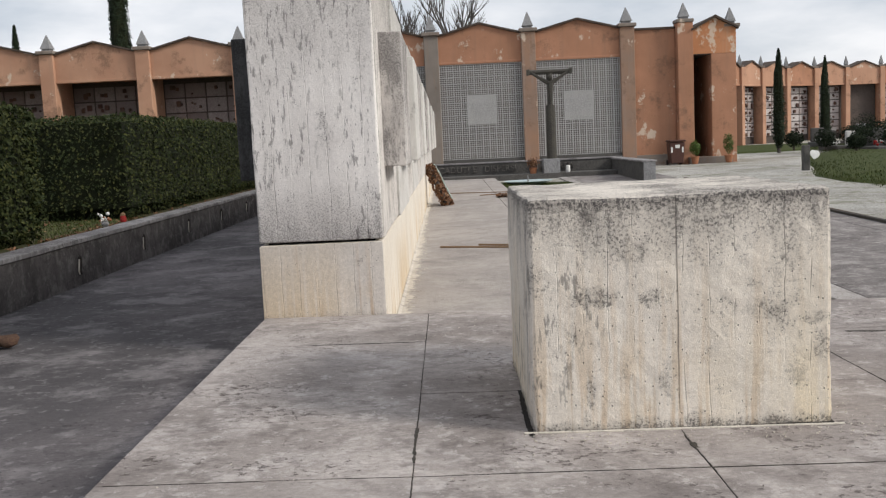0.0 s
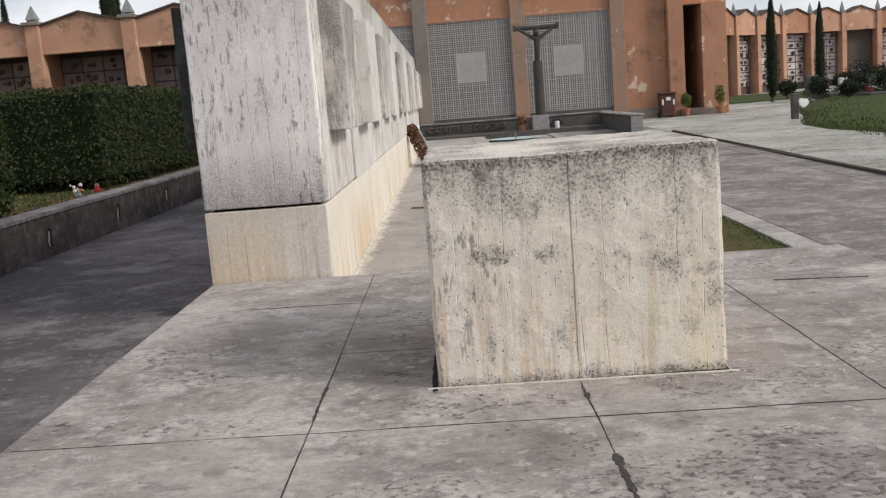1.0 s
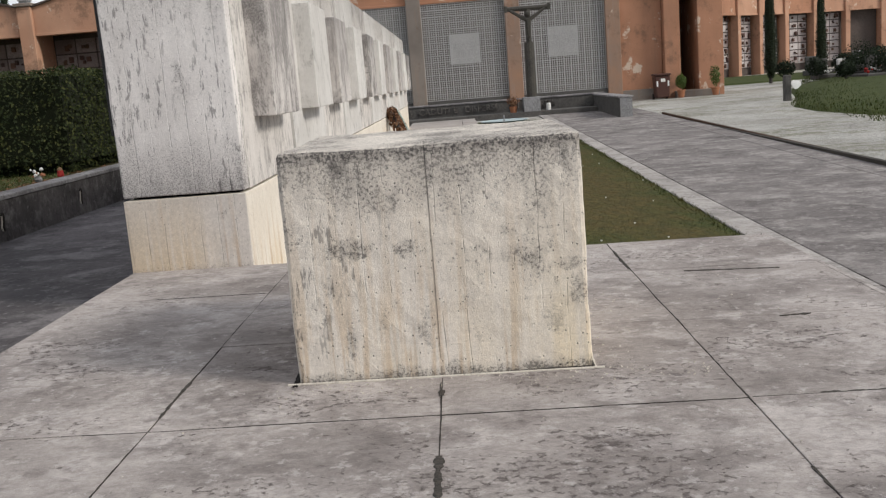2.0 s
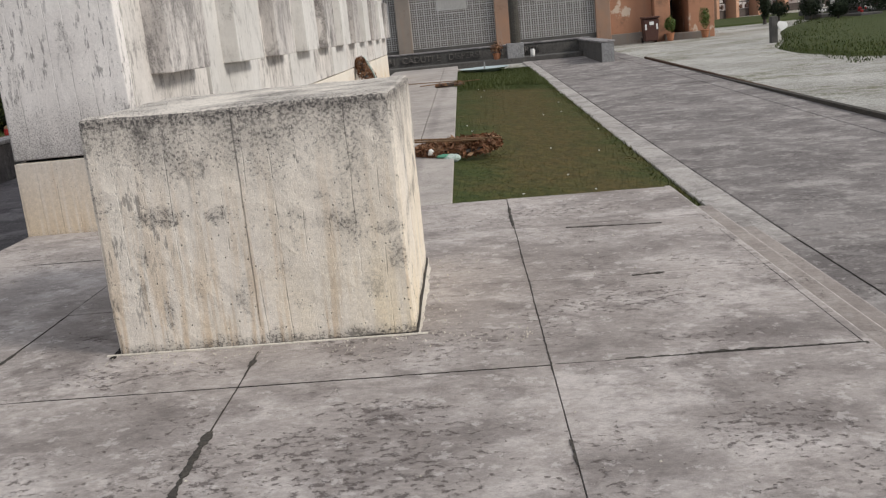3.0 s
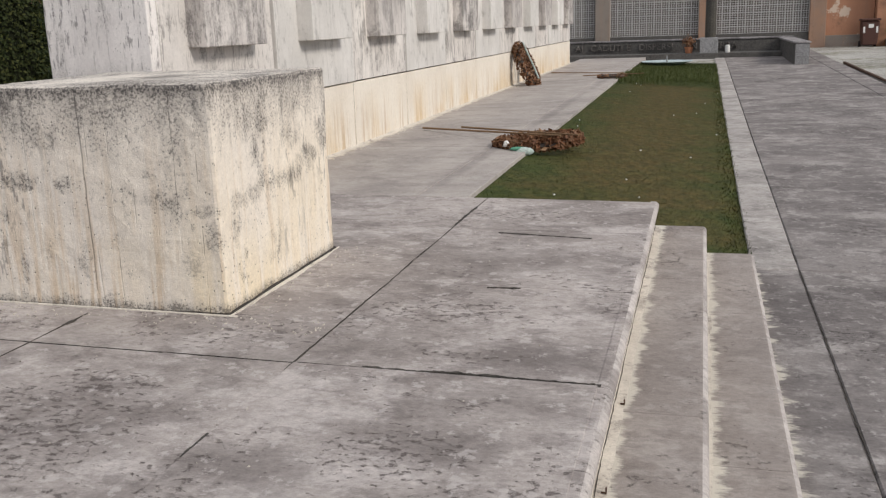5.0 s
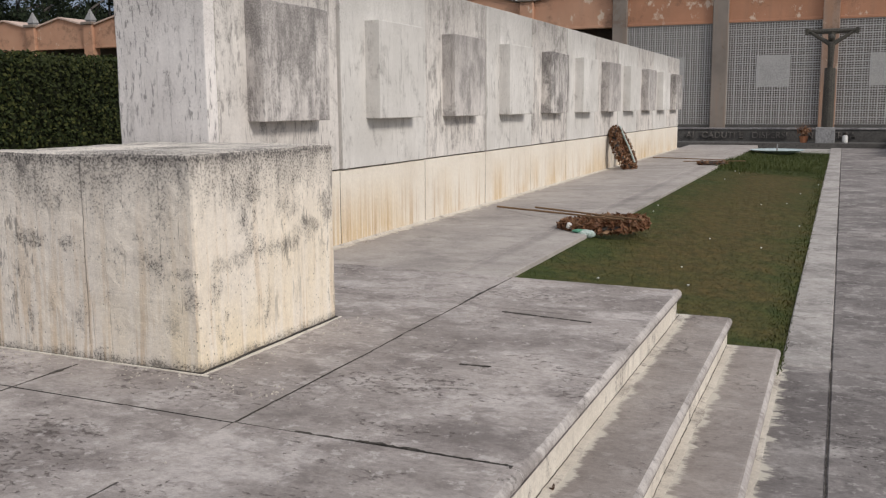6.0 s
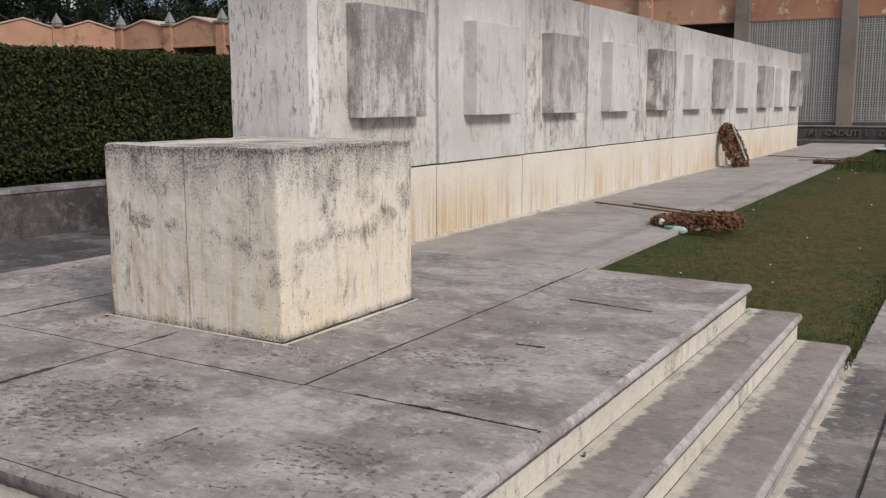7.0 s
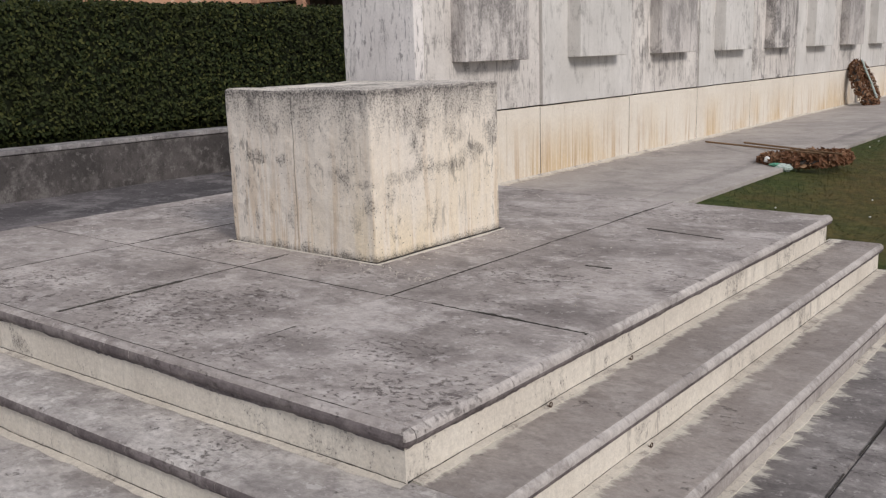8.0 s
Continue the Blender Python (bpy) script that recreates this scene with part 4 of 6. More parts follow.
rng = np.random.default_rng(17)
cv, cf = [], []
for i in range(520):
    if i < 170:
        x, y = rng.uniform(0.1, 1.75), 3.49 - abs(rng.normal(0, 0.10))
    elif i < 250:
        x, y = 1.33 + abs(rng.normal(0, 0.10)), rng.uniform(3.4, 4.7)
    elif i < 400:
        x, y = rng.uniform(PX0 + 0.1, PX1 - 0.1), rng.uniform(PY0 + 0.1, PY1 - 0.1)
    else:
        x, y = WX1 + 0.05 + abs(rng.normal(0, 0.07)), rng.uniform(6.3, 20)
    if 0.17 < x < 1.33 and 3.49 < y < 4.64:
        continue
    z0 = top(x) if y < PY1 else LEVEL + 0.10 * (y - 6) / 25
    r = rng.uniform(0.0025, 0.0065) * (1.8 if y > PY1 else 1)
    b0 = len(cv)
    for q in ((1, 0, 0.2), (-0.4, 0.8, 0.1), (-0.5, -0.8, 0.15), (0.1, 0, 1.1), (0, 0, -0.3)):
        cv.append((x + r * (q[0] + rng.normal(0, 0.2)), y + r * (q[1] + rng.normal(0, 0.2)), z0 + r * q[2]))
    cf += [[b0 + u for u in t] for t in ((0, 1, 3), (1, 2, 3), (2, 0, 3), (1, 0, 4), (2, 1, 4), (0, 2, 4))]
me = bpy.data.meshes.new("crumbs")
me.from_pydata(cv, [], cf)
me.materials.append(M_MORTAR)
tagged(new("crumbs", me), "crumbled mortar grit scattered on the paving", "rubble", kind="stuff")

# ---- memorial wall ----
memorial = thing("memorial_wall", "long pale concrete memorial wall with raised blocks", "memorial wall", kind="structure")
PITCH = (WY1 - WY0) / 11
part("core", box(WX0 + 0.05, WX1 - 0.06, WY0 + 0.06, WY1 - 0.05, 0.1, 2.74), M_GAP, memorial)
for k in range(11):
    y0, y1 = WY0 + PITCH * k, WY0 + PITCH * (k + 1)
    odd = k % 2 == 0
    out = 0.020 if k == 1 else 0.004 * (k % 2)
    e = 0.017
    part("plinth_block", rough_box(WX0 + 0.004, WX1 - 0.004, y0 + (0.006 if k else 0.0), y1 - 0.006, 0.12, 1.000, 0.4, 0.003, 0.006), M_PLINTH, memorial, "ochre-streaked concrete plinth block")
    if k == 0:
        part("plinth_end", rough_box(WX0 + 0.002, WX1 - 0.007, y0 - 0.012, y0 - 0.004, 0.12, 0.998, 0.3, 0.001, 0.003), M_PLINTH_END, memorial, "greyish concrete plinth end")
    if k == 0:
        part("end_slab", rough_box(WX0, WX1 - 0.006, y0 - 0.004, y0 + 0.12, 1.016, 2.84, 0.3, 0.004, 0.008), M_WALL_END, memorial, "board-marked concrete end slab")
        y0 += 0.122
    mat = M_WALL_STAINED if odd else M_WALL_CLEAN
    part("slab", rough_box(WX1 - 0.16, WX1 + out, y0 + (e if k else 0), y1 - e, 1.014, 2.83, 0.5, 0.003, 0.007), mat, memorial)
    part("back_slab", rough_box(WX0 - out, WX0 + 0.12, y0 + e, y1 - e, 1.014, 2.83, 0.6, 0.003, 0.007), M_WALL_STAINED, memorial)
    if k:
        part("plinth_joint", box(WX1 - 0.05, WX1 - 0.009, y0 - 0.0055, y0 + 0.0055, 0.3, 0.99), M_JOINT, memorial)
        part("joint_fill", box(WX1 - 0.1, WX1 - 0.022, y0 - 0.03, y0 + 0.03, 1.02, 2.80), M_NOSING, memorial)
    ya = WY0 + PITCH * k + 0.49
    part("raised_block", rough_box(WX1 - 0.02, WX1 + 0.155 + out, ya, ya + 1.0, 1.468, 2.385, 0.25, 0.004, 0.008), M_PANEL_STAINED if odd else M_WALL_CLEAN, memorial, "raised rectangular concrete block")
    part("back_block", rough_box(WX0 - 0.20, WX0 + 0.02, ya, ya + 1.0, 1.41, 2.385, 0.4, 0.004, 0.008), M_PANEL_BACK, memorial, "dark raised block on the back of the wall")
part("capping", rough_box(WX0 + 0.11, WX1 - 0.15, WY0 + 0.1, WY1 - 0.01, 2.70, 2.825, 0.8, 0.004, 0.006), M_WALL_STAINED, memorial)
part("far_end_slab", box(WX0 + 0.02, WX1 - 0.17, WY1 - 0.1, WY1 - 0.004, 1.014, 2.82, 0.006), M_WALL_CLEAN, memorial)

# ---- retaining wall, bed and hedges ----
retain = thing("retaining_wall", "low soot-black concrete retaining wall with grey coping", "retaining wall", kind="structure")
for k in range(11):
    y0 = -8 + k * 3.95
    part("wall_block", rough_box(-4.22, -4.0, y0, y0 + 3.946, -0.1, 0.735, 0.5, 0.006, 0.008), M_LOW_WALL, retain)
    part("coping", rough_box(-4.27, -3.985, y0, y0 + 3.944, 0.737, 0.785, 0.5, 0.004, 0.008), M_COPING, retain)
for y, z in ((9.73, 0.52), (11.83, 0.54), (13.94, 0.56), (16.0, 0.56), (18.0, 0.56)):
    bm = bmesh.new()
    pts = [(0.0, 0.07), (0.05, 0.09), (0.075, 0.06), (0.06, 0.0), (0.03, -0.06), (0.055, -0.10)]
    for a, b in zip(pts, pts[1:]):
        rod((-3.985 + 0.012, y + a[0] * 0.7, z + a[1]), (-3.985 + 0.012, y + b[0] * 0.7, z + b[1]), 0.011, sides=6, bm=bm)
    part("hook", bm, M_IRON, retain, "black wrought-iron hook")
    bm = bmesh.new()
    for a, b in zip(pts[1:], pts[2:]):
        rod((-3.985 + 0.006, y + a[0] * 0.7 - 0.028, z + a[1] * 0.9 - 0.005), (-3.985 + 0.006, y + b[0] * 0.7 - 0.028, z + b[1] * 0.9 - 0.005), 0.008, sides=5, bm=bm)
    part("lime_run", bm, M_MORTAR, retain, "pale lime run beside the hook")
bm = box(-39, -4.21, -14, 35.4, 0.3, 0.74)
solid("planted_bed", bm, M_SOIL, "mossy earth bed behind the retaining wall", "ground", "structure")


def hedge(x0, x1, y0, y1, z0, z1, count, seed):
    rng = np.random.default_rng(seed)
    ob = thing("hedge", "dense clipped dark green evergreen hedge", "hedge", ((x0 + x1) / 2, (y0 + y1) / 2, z0), "clipped hedges")
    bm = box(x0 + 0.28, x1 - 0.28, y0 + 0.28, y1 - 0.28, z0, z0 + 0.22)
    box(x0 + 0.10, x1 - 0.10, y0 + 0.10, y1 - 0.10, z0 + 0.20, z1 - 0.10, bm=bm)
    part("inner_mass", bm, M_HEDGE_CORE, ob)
    faces = [((x1, y0), (0, y1 - y0), 1), ((x0, y0), (x1 - x0, 0), 2), ((x0, y1), (x1 - x0, 0), 3), None]
    areas = np.array([(y1 - y0) * (z1 - z0), (x1 - x0) * (z1 - z0), (x1 - x0) * (z1 - z0), (x1 - x0) * (y1 - y0) * 0.7])
    counts = (count * areas / areas.sum()).astype(int)
    P, N = [], []
    for i, n in enumerate(counts):
        u, v, d = rng.random(n), rng.random(n), -np.abs(rng.normal(0, 0.055, n)) + 0.02
        foot = 0.22 * np.clip(1 - v / 0.14, 0, 1)
        d = d - foot
        if i == 0:
            p = np.stack([x1 + d, y0 + u * (y1 - y0), z0 + v * (z1 - z0)], 1)
            q = np.array([1.0, 0, 0.35])
        elif i == 1:
            p = np.stack([x0 + u * (x1 - x0), y0 - d, z0 + v * (z1 - z0)], 1)
            q = np.array([0, -1.0, 0.35])
        elif i == 2:
            p = np.stack([x0 + u * (x1 - x0), y1 + d, z0 + v * (z1 - z0)], 1)
            q = np.array([0, 1.0, 0.35])
        else:
            p = np.stack([x0 + u * (x1 - x0), y0 + v * (y1 - y0), z1 + d + foot], 1)
            q = np.array([0, 0, 1.0])
        P.append(p)
        N.append(np.tile(q, (n, 1)))
    P, N = np.concatenate(P), np.concatenate(N)
    wob = np.array([noise.noise(Vector(p) * 1.3) for p in P.tolist()])
    P += N * (wob * 0.06)[:, None]
    fol = new("leaves", leaf_mesh("leaves", P, N, 0.052, M_HEDGE, rng, 0.75, 0.6))
    adopt(tagged(fol, kind="stuff"), ob)
    return ob


hedge(-6.4, -4.5, -4.0, 10.2, 0.70, 2.18, 80000, 1)
hedge(-7.3, -4.5, 13.1, 33.0, 0.70, 2.20, 60000, 2)

rng = np.random.default_rng(14)
n = 1500
lx = np.where(rng.random(n) < 0.6, -4.23 - 0.32 * rng.random(n), -4.23 - 2.6 * rng.random(n))
ly = np.where(rng.random(n) < 0.4, rng.uniform(10.0, 13.3, n), rng.uniform(8.0, 30.0, n))
lp = np.stack([lx, ly, 0.752 + 0.012 * rng.random(n)], 1)
tagged(new("leaf_litter", leaf_mesh("leaf_litter", lp, np.tile([0, 0, 1.0], (n, 1)), 0.055, M_DRY, rng, 0.35, 0.5)), "brown dead leaves strewn on the earth bed", "leaves", kind="stuff")

n = 5200
mx, my = rng.uniform(-6.2, -4.27, n), rng.uniform(9.9, 13.5, n)
mt, ma = rng.uniform(0.015, 0.05, n), rng.uniform(0, 2 * np.pi, n)
V = np.empty((n, 3, 3))
V[:, 0] = np.stack([mx - 0.006 * np.sin(ma), my + 0.006 * np.cos(ma), np.full(n, 0.737)], 1)
V[:, 1] = np.stack([mx + 0.006 * np.sin(ma), my - 0.006 * np.cos(ma), np.full(n, 0.737)], 1)
V[:, 2] = np.stack([mx + 0.7 * mt * np.cos(ma), my + 0.7 * mt * np.sin(ma), 0.74 + mt], 1)
me = bpy.data.meshes.new("bed_grass")
me.from_pydata(V.reshape(-1, 3).tolist(), [], np.arange(3 * n).reshape(-1, 3).tolist())
me.materials.append(M_TUFT)
tagged(new("bed_grass", me), "thin yellow-green grass on the bed between the hedges", "grass", kind="stuff")

# ---- lawn blades ----
rng = np.random.default_rng(5)
n = 80000
bx = rng.uniform(1.40, 3.42, n)
by = 6.1 + 21.2 * rng.random(n) ** 1.25
keep = np.array([noise.noise(Vector((x * 1.1, y * 0.8, 3.0))) > -2 + r for x, y, r in zip(bx, by, rng.random(n))])
bx, by = bx[keep], by[keep]
n = len(bx)
bz = np.array([lawn_z(x, y) for x, y in zip(bx, by)])
tall = 0.004 + 0.008 * rng.random(n) + 0.045 * np.clip((bx - 3.22) / 0.2, 0, 1) * rng.random(n) + 0.05 * np.clip((by - 19) / 3, 0, 1) * rng.random(n)
ang = rng.uniform(0, 2 * np.pi, n)
lean = rng.uniform(0.012, 0.034, n) + 0.3 * tall
w = 0.0035 + 0.002 * rng.random(n)
V = np.empty((n, 3, 3))
V[:, 0] = np.stack([bx - w * np.sin(ang), by + w * np.cos(ang), bz - 0.004], 1)
V[:, 1] = np.stack([bx + w * np.sin(ang), by - w * np.cos(ang), bz - 0.004], 1)
V[:, 2] = np.stack([bx + lean * np.cos(ang), by + lean * np.sin(ang), bz + tall], 1)
down = np.cross(V[:, 1] - V[:, 0], V[:, 2] - V[:, 0])[:, 2] < 0
V[down] = V[down][:, [1, 0, 2]]
me = bpy.data.meshes.new("grass_blades")
me.from_pydata(V.reshape(-1, 3).tolist(), [], np.arange(3 * n).reshape(-1, 3).tolist())
me.materials.append(M_BLADES)
adopt(tagged(new("grass_blades", me), "short green and straw grass blades", "grass", kind="stuff"), None)

rng = np.random.default_rng(6)
n = 11000
bx, by = rng.uniform(1.42, 3.42, n), FRESH + 1.3 + rng.gamma(1.2, 1.3, n)
bx[:4500], by[:4500] = rng.normal(1.72, 0.22, 4500), rng.normal(FRESH + 1.4, 0.55, 4500)
ok = (bx > 1.36) & (bx < 3.4) & (by < 25.6)
bx, by = bx[ok], by[ok]
n = len(bx)
bz = np.array([lawn_z(x, y) for x, y in zip(bx, by)])
tall = rng.uniform(0.04, 0.11, n) + 0.17 * rng.random(n) * np.exp(-((bx - 1.7) / 0.28) ** 2 - ((by - FRESH - 1.4) / 0.6) ** 2)
ang = rng.uniform(0, 2 * np.pi, n)
V = np.empty((n, 3, 3))
V[:, 0] = np.stack([bx - 0.006 * np.sin(ang), by + 0.006 * np.cos(ang), bz - 0.004], 1)
V[:, 1] = np.stack([bx + 0.006 * np.sin(ang), by - 0.006 * np.cos(ang), bz - 0.004], 1)
V[:, 2] = np.stack([bx + 0.5 * tall * np.cos(ang), by + 0.5 * tall * np.sin(ang), bz + tall], 1)
me = bpy.data.meshes.new("grass_tuft")
me.from_pydata(V.reshape(-1, 3).tolist(), [], np.arange(3 * n).reshape(-1, 3).tolist())
me.materials.append(M_TUFT)
tagged(new("grass_tuft", me), "taller fresh green grass at the end of the lawn", "grass", kind="stuff")

# ---- arcade buildings ----
BEAM, EAVE, APEX = 4.57, 5.56, 5.92


def spire(parent, p, base, s=1.0):
    x, y = p
    cap = part("cap", box(x - 0.34 * s, x + 0.34 * s, y - 0.34 * s, y + 0.34 * s, base, base + 0.13, 0.02), M_GREY_PIL, parent, "grey moulded capital")
    s *= 0.8
    bm = bmesh.new()
    bmesh.ops.create_cone(bm, cap_ends=True, segments=4, radius1=0.36 * s, radius2=0.02, depth=0.52, matrix=Matrix.Translation((x, y, base + 0.22 + 0.26)) @ Matrix.Rotation(radians(45), 4, "Z"))
    box(x - 0.2 * s, x + 0.2 * s, y - 0.2 * s, y + 0.2 * s, base + 0.128, base + 0.225, 0.0, 1, bm)
    part("spire", bm, M_SPIRE, cap, "grey stone pyramid finial")


def bay(parent, p0, p1, style, base=0.3, wall=None, pil=None, depth=2.6, rows_n=6, cols_n=5, seed=0, last=False, half=0.27, roof=None, low=0.0, point=1.0, plate=None):
    """One bay between two pilasters: gable, verge, and a screen, a blind wall or open burial niches behind."""
    wall, pil = wall or M_ORANGE, pil or M_ORANGE
    beam, eave, apex = BEAM - low, EAVE - low, APEX - low
    a, b = Vector((*p0, 0)), Vector((*p1, 0))
    d = (b - a).normalized()
    nrm = Vector((d.y, -d.x, 0))
    L = (b - a).length
    at = lambda s, o, z: a + d * s - nrm * o + Vector((0, 0, z))
    frame_m = Matrix.Translation(a) @ Matrix(((d.x, -nrm.x, 0, 0), (d.y, -nrm.y, 0, 0), (0, 0, 1, 0), (0, 0, 0, 1)))
    for s in (0, L) if last else (0,):
        part("pilaster", box(s - half, s + half, -0.16, 0.34, base - 0.4, eave, 0.02, 1, None, frame_m), pil, parent)
        spire(parent, (at(s, 0.09, 0).x, at(s, 0.09, 0).y), eave, point)
    gable = [at(half, 0, beam), at(L - half, 0, beam), at(L - half, 0, eave - 0.04), at(L / 2, 0, apex), at(half, 0, eave - 0.04)]
    part("gable", prism(gable, -nrm * 0.3), wall, parent)
    for s0, z0, s1, z1 in ((half, eave - 0.04, L / 2, apex), (L / 2, apex, L - half, eave - 0.04)):
        verge = [at(s0, -0.10, z0 + 0.003), at(s1, -0.10, z1 + 0.003), at(s1, -0.10, z1 + 0.075), at(s0, -0.10, z0 + 0.075)]
        part("roof_plane", prism(verge, -nrm * (depth + 0.3)), roof or M_ROOF, parent, "weathered roof edge")
    part("beam", box(half, L - half, -0.03, 0.34, beam - 0.10, beam - 0.002, 0.01, 1, None, frame_m), wall, parent)
    if style == "blind":
        part("wall_panel", box(half, L - half, 0.04, 0.3, base - 0.3, beam - 0.10, 0, 1, None, frame_m), wall, parent)
    elif style == "screen":
        z0, z1 = 0.90, beam - 0.102
        part("sill", box(half, L - half, -0.05, 0.3, base - 0.3, z0, 0.01, 1, None, frame_m), M_STONE_DARK, parent, "dark stone sill")
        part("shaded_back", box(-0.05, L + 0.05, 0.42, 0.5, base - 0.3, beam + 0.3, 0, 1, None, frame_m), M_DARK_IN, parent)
        bm = bmesh.new()
        nx, nz = 12, 15
        sx, sz = (L - 2 * half) / nx, (z1 - z0) / nz
        for i in range(nx + 1):
            box(half + i * sx - 0.020, half + i * sx + 0.020, 0.0, 0.07, z0, z1, 0, 1, bm, frame_m)
            if i < nx:
                for q in (1, 2):
                    box(half + (i + q / 3) * sx - 0.010, half + (i + q / 3) * sx + 0.010, 0.01, 0.06, z0, z1, 0, 1, bm, frame_m)
        for j in range(nz + 1):
            box(half, L - half, 0.004, 0.066, z0 + j * sz - 0.019, z0 + j * sz + 0.019, 0, 1, bm, frame_m)
            if j < nz:
                for q in (1, 2):
                    box(half, L - half, 0.012, 0.058, z0 + (j + q / 3) * sz - 0.010, z0 + (j + q / 3) * sz + 0.010, 0, 1, bm, frame_m)
        part("lattice_screen", bm, M_LATTICE, parent, "white cement lattice screen", "stuff")
        bm = bmesh.new()
        c = L / 2
        box(c - 0.55, c + 0.55, 0.04, 0.10, 2.22, 3.30, 0, 1, bm, frame_m)
        for i in range(17):
            o = c - 0.55 + 1.1 * i / 16
            box(o - 0.014, o + 0.014, -0.012, 0.05, 2.21, 3.31, 0, 1, bm, frame_m)
            z = 2.22 + 1.08 * i / 16
            box(c - 0.56, c + 0.56, -0.010, 0.05, z - 0.014, z + 0.014, 0, 1, bm, frame_m)
        part("plaque", bm, M_LATTICE, parent, "denser white lattice square", "stuff")
    else:
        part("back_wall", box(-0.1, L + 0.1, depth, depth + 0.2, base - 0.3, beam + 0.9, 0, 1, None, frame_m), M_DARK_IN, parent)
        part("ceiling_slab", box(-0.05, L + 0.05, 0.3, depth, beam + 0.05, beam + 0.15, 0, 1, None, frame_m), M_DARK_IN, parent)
        if style == "open":
            part("side_wall", box(-0.12, 0.12, 0.34, depth, base - 0.3, beam + 0.04, 0, 1, None, frame_m), wall, parent)
            rg = random.Random(seed)
            w, h = (L - 0.3) / cols_n, (beam - 0.15 - base - 0.25) / rows_n
            items = bmesh.new()
            plate_me = mesh_of("niche_plate", box(-w / 2 + 0.03, w / 2 - 0.03, -0.05, 0.0, -h / 2 + 0.03, h / 2 - 0.03, 0.008), plate or M_NICHE)
            for i in range(cols_n):
                for j in range(rows_n):
                    s, z = 0.15 + w * (i + 0.5), base + 0.25 + h * (j + 0.5)
                    ob = new("niche_plate", plate_me)
                    ob.matrix_basis = frame_m @ Matrix.Translation((s, depth - 0.002, z))
                    adopt(ob, parent)
                    for q in range(rg.randint(1, 3)):
                        o, zz, r = s + rg.uniform(-0.3, 0.3) * w, z + rg.uniform(-0.25, 0.2) * h, rg.uniform(0.03, 0.09)
                        box(o - r, o + r, depth - 0.16, depth - 0.05, zz - r, zz + r * rg.uniform(0.8, 1.8), 0.02, 1, items, frame_m)
            part("niche_clutter", items, M_NICHE_ITEM, parent, "small flower holders and photographs", "stuff")


FY = 36.0
P0 = -0.50
central = thing("chapel_front", "orange plastered front with grey pilasters and white lattice screens", "building", (3, FY, 0.3))
bay(central, (P0 - 3.62, FY), (P0, FY), "screen", wall=M_ORANGE, pil=M_GREY_PIL)
bay(central, (P0, FY), (3.15, FY), "screen", wall=M_ORANGE, pil=M_GREY_PIL)
bay(central, (3.15, FY), (6.85, FY), "screen", wall=M_ORANGE, pil=M_WORN_PIL, last=True)
west = thing("burial_arcade", "long faded orange arcade of burial niches with gables", "building", (-15, FY, 0.3))
for k in range(1, 10):
    bay(west, (P0 - 3.62 * (k + 1), FY), (P0 - 3.62 * k, FY), "dark" if k == 1 or k > 6 else "open", wall=M_PALE_ORANGE, pil=M_PALE_ORANGE, seed=k, rows_n=6, cols_n=4, base=0.6, depth=1.9, roof=M_PALE_EDGE if k > 5 else None, plate=M_NICHE_SHADED)
bay(west, (-38.4, 33.4), (-36.7, FY), "dark", wall=M_PALE_ORANGE, pil=M_PALE_ORANGE, roof=M_PALE_EDGE)
bay(west, (-39.5, 30.2), (-38.4, 33.4), "dark", wall=M_PALE_ORANGE, pil=M_PALE_ORANGE, roof=M_PALE_EDGE)
bay(west, (-40.5, 26.8), (-39.5, 30.2), "dark", wall=M_PALE_ORANGE, pil=M_PALE_ORANGE, roof=M_PALE_EDGE)

# blind wall and portal at the end of the front
wall_east = thing("portal_block", "orange plastered end block with a tall open portal", "building", (9, FY, 0.3))
part("wall_panel", box(7.12, 8.66, FY + 0.02, FY + 0.4, -0.1, 5.42), M_ORANGE, wall_east, "stained orange wall panel")
part("coping", box(7.12, 8.66, FY - 0.06, FY + 0.45, 5.424, 5.50, 0.01), M_ROOF, wall_east, "dark roof edge")
part("plinth", box(7.12, 8.66, FY - 0.03, FY + 0.015, -0.1, 0.75, 0.01), M_GREY_PIL, wall_east)
part("pilaster", box(8.68, 9.26, FY - 0.35, FY + 0.3, 0.0, 5.60, 0.02), M_ORANGE, wall_east)
part("gable", prism([(9.262, FY - 0.3, 4.42), (10.86, FY - 0.3, 4.42), (10.86, FY - 0.3, 5.30), (10.08, FY - 0.3, 5.74), (9.262, FY - 0.3, 5.30)], (0, 0.35, 0)), plaster("peeling_orange_plaster", (0.50, 0.23, 0.12), (0.44, 0.19, 0.09), (0.46, 0.34, 0.24), 1.1), wall_east, "peeling pale patch on the gable")
part("jamb", box(9.93, 10.86, FY - 0.3, FY + 2.6, 0.0, 4.416, 0.015), M_ORANGE, wall_east, "flaking orange wall beside the portal")
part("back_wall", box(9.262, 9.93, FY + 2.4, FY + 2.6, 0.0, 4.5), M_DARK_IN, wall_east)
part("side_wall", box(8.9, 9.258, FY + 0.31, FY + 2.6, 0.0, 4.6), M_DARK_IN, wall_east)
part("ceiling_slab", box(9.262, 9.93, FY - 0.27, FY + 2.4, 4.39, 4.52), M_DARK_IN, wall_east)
part("doorstep", box(9.0, 10.6, FY - 0.62, FY + 0.4, 0.0, 0.60, 0.02), M_GREY_PIL, wall_east, "worn stone doorstep")
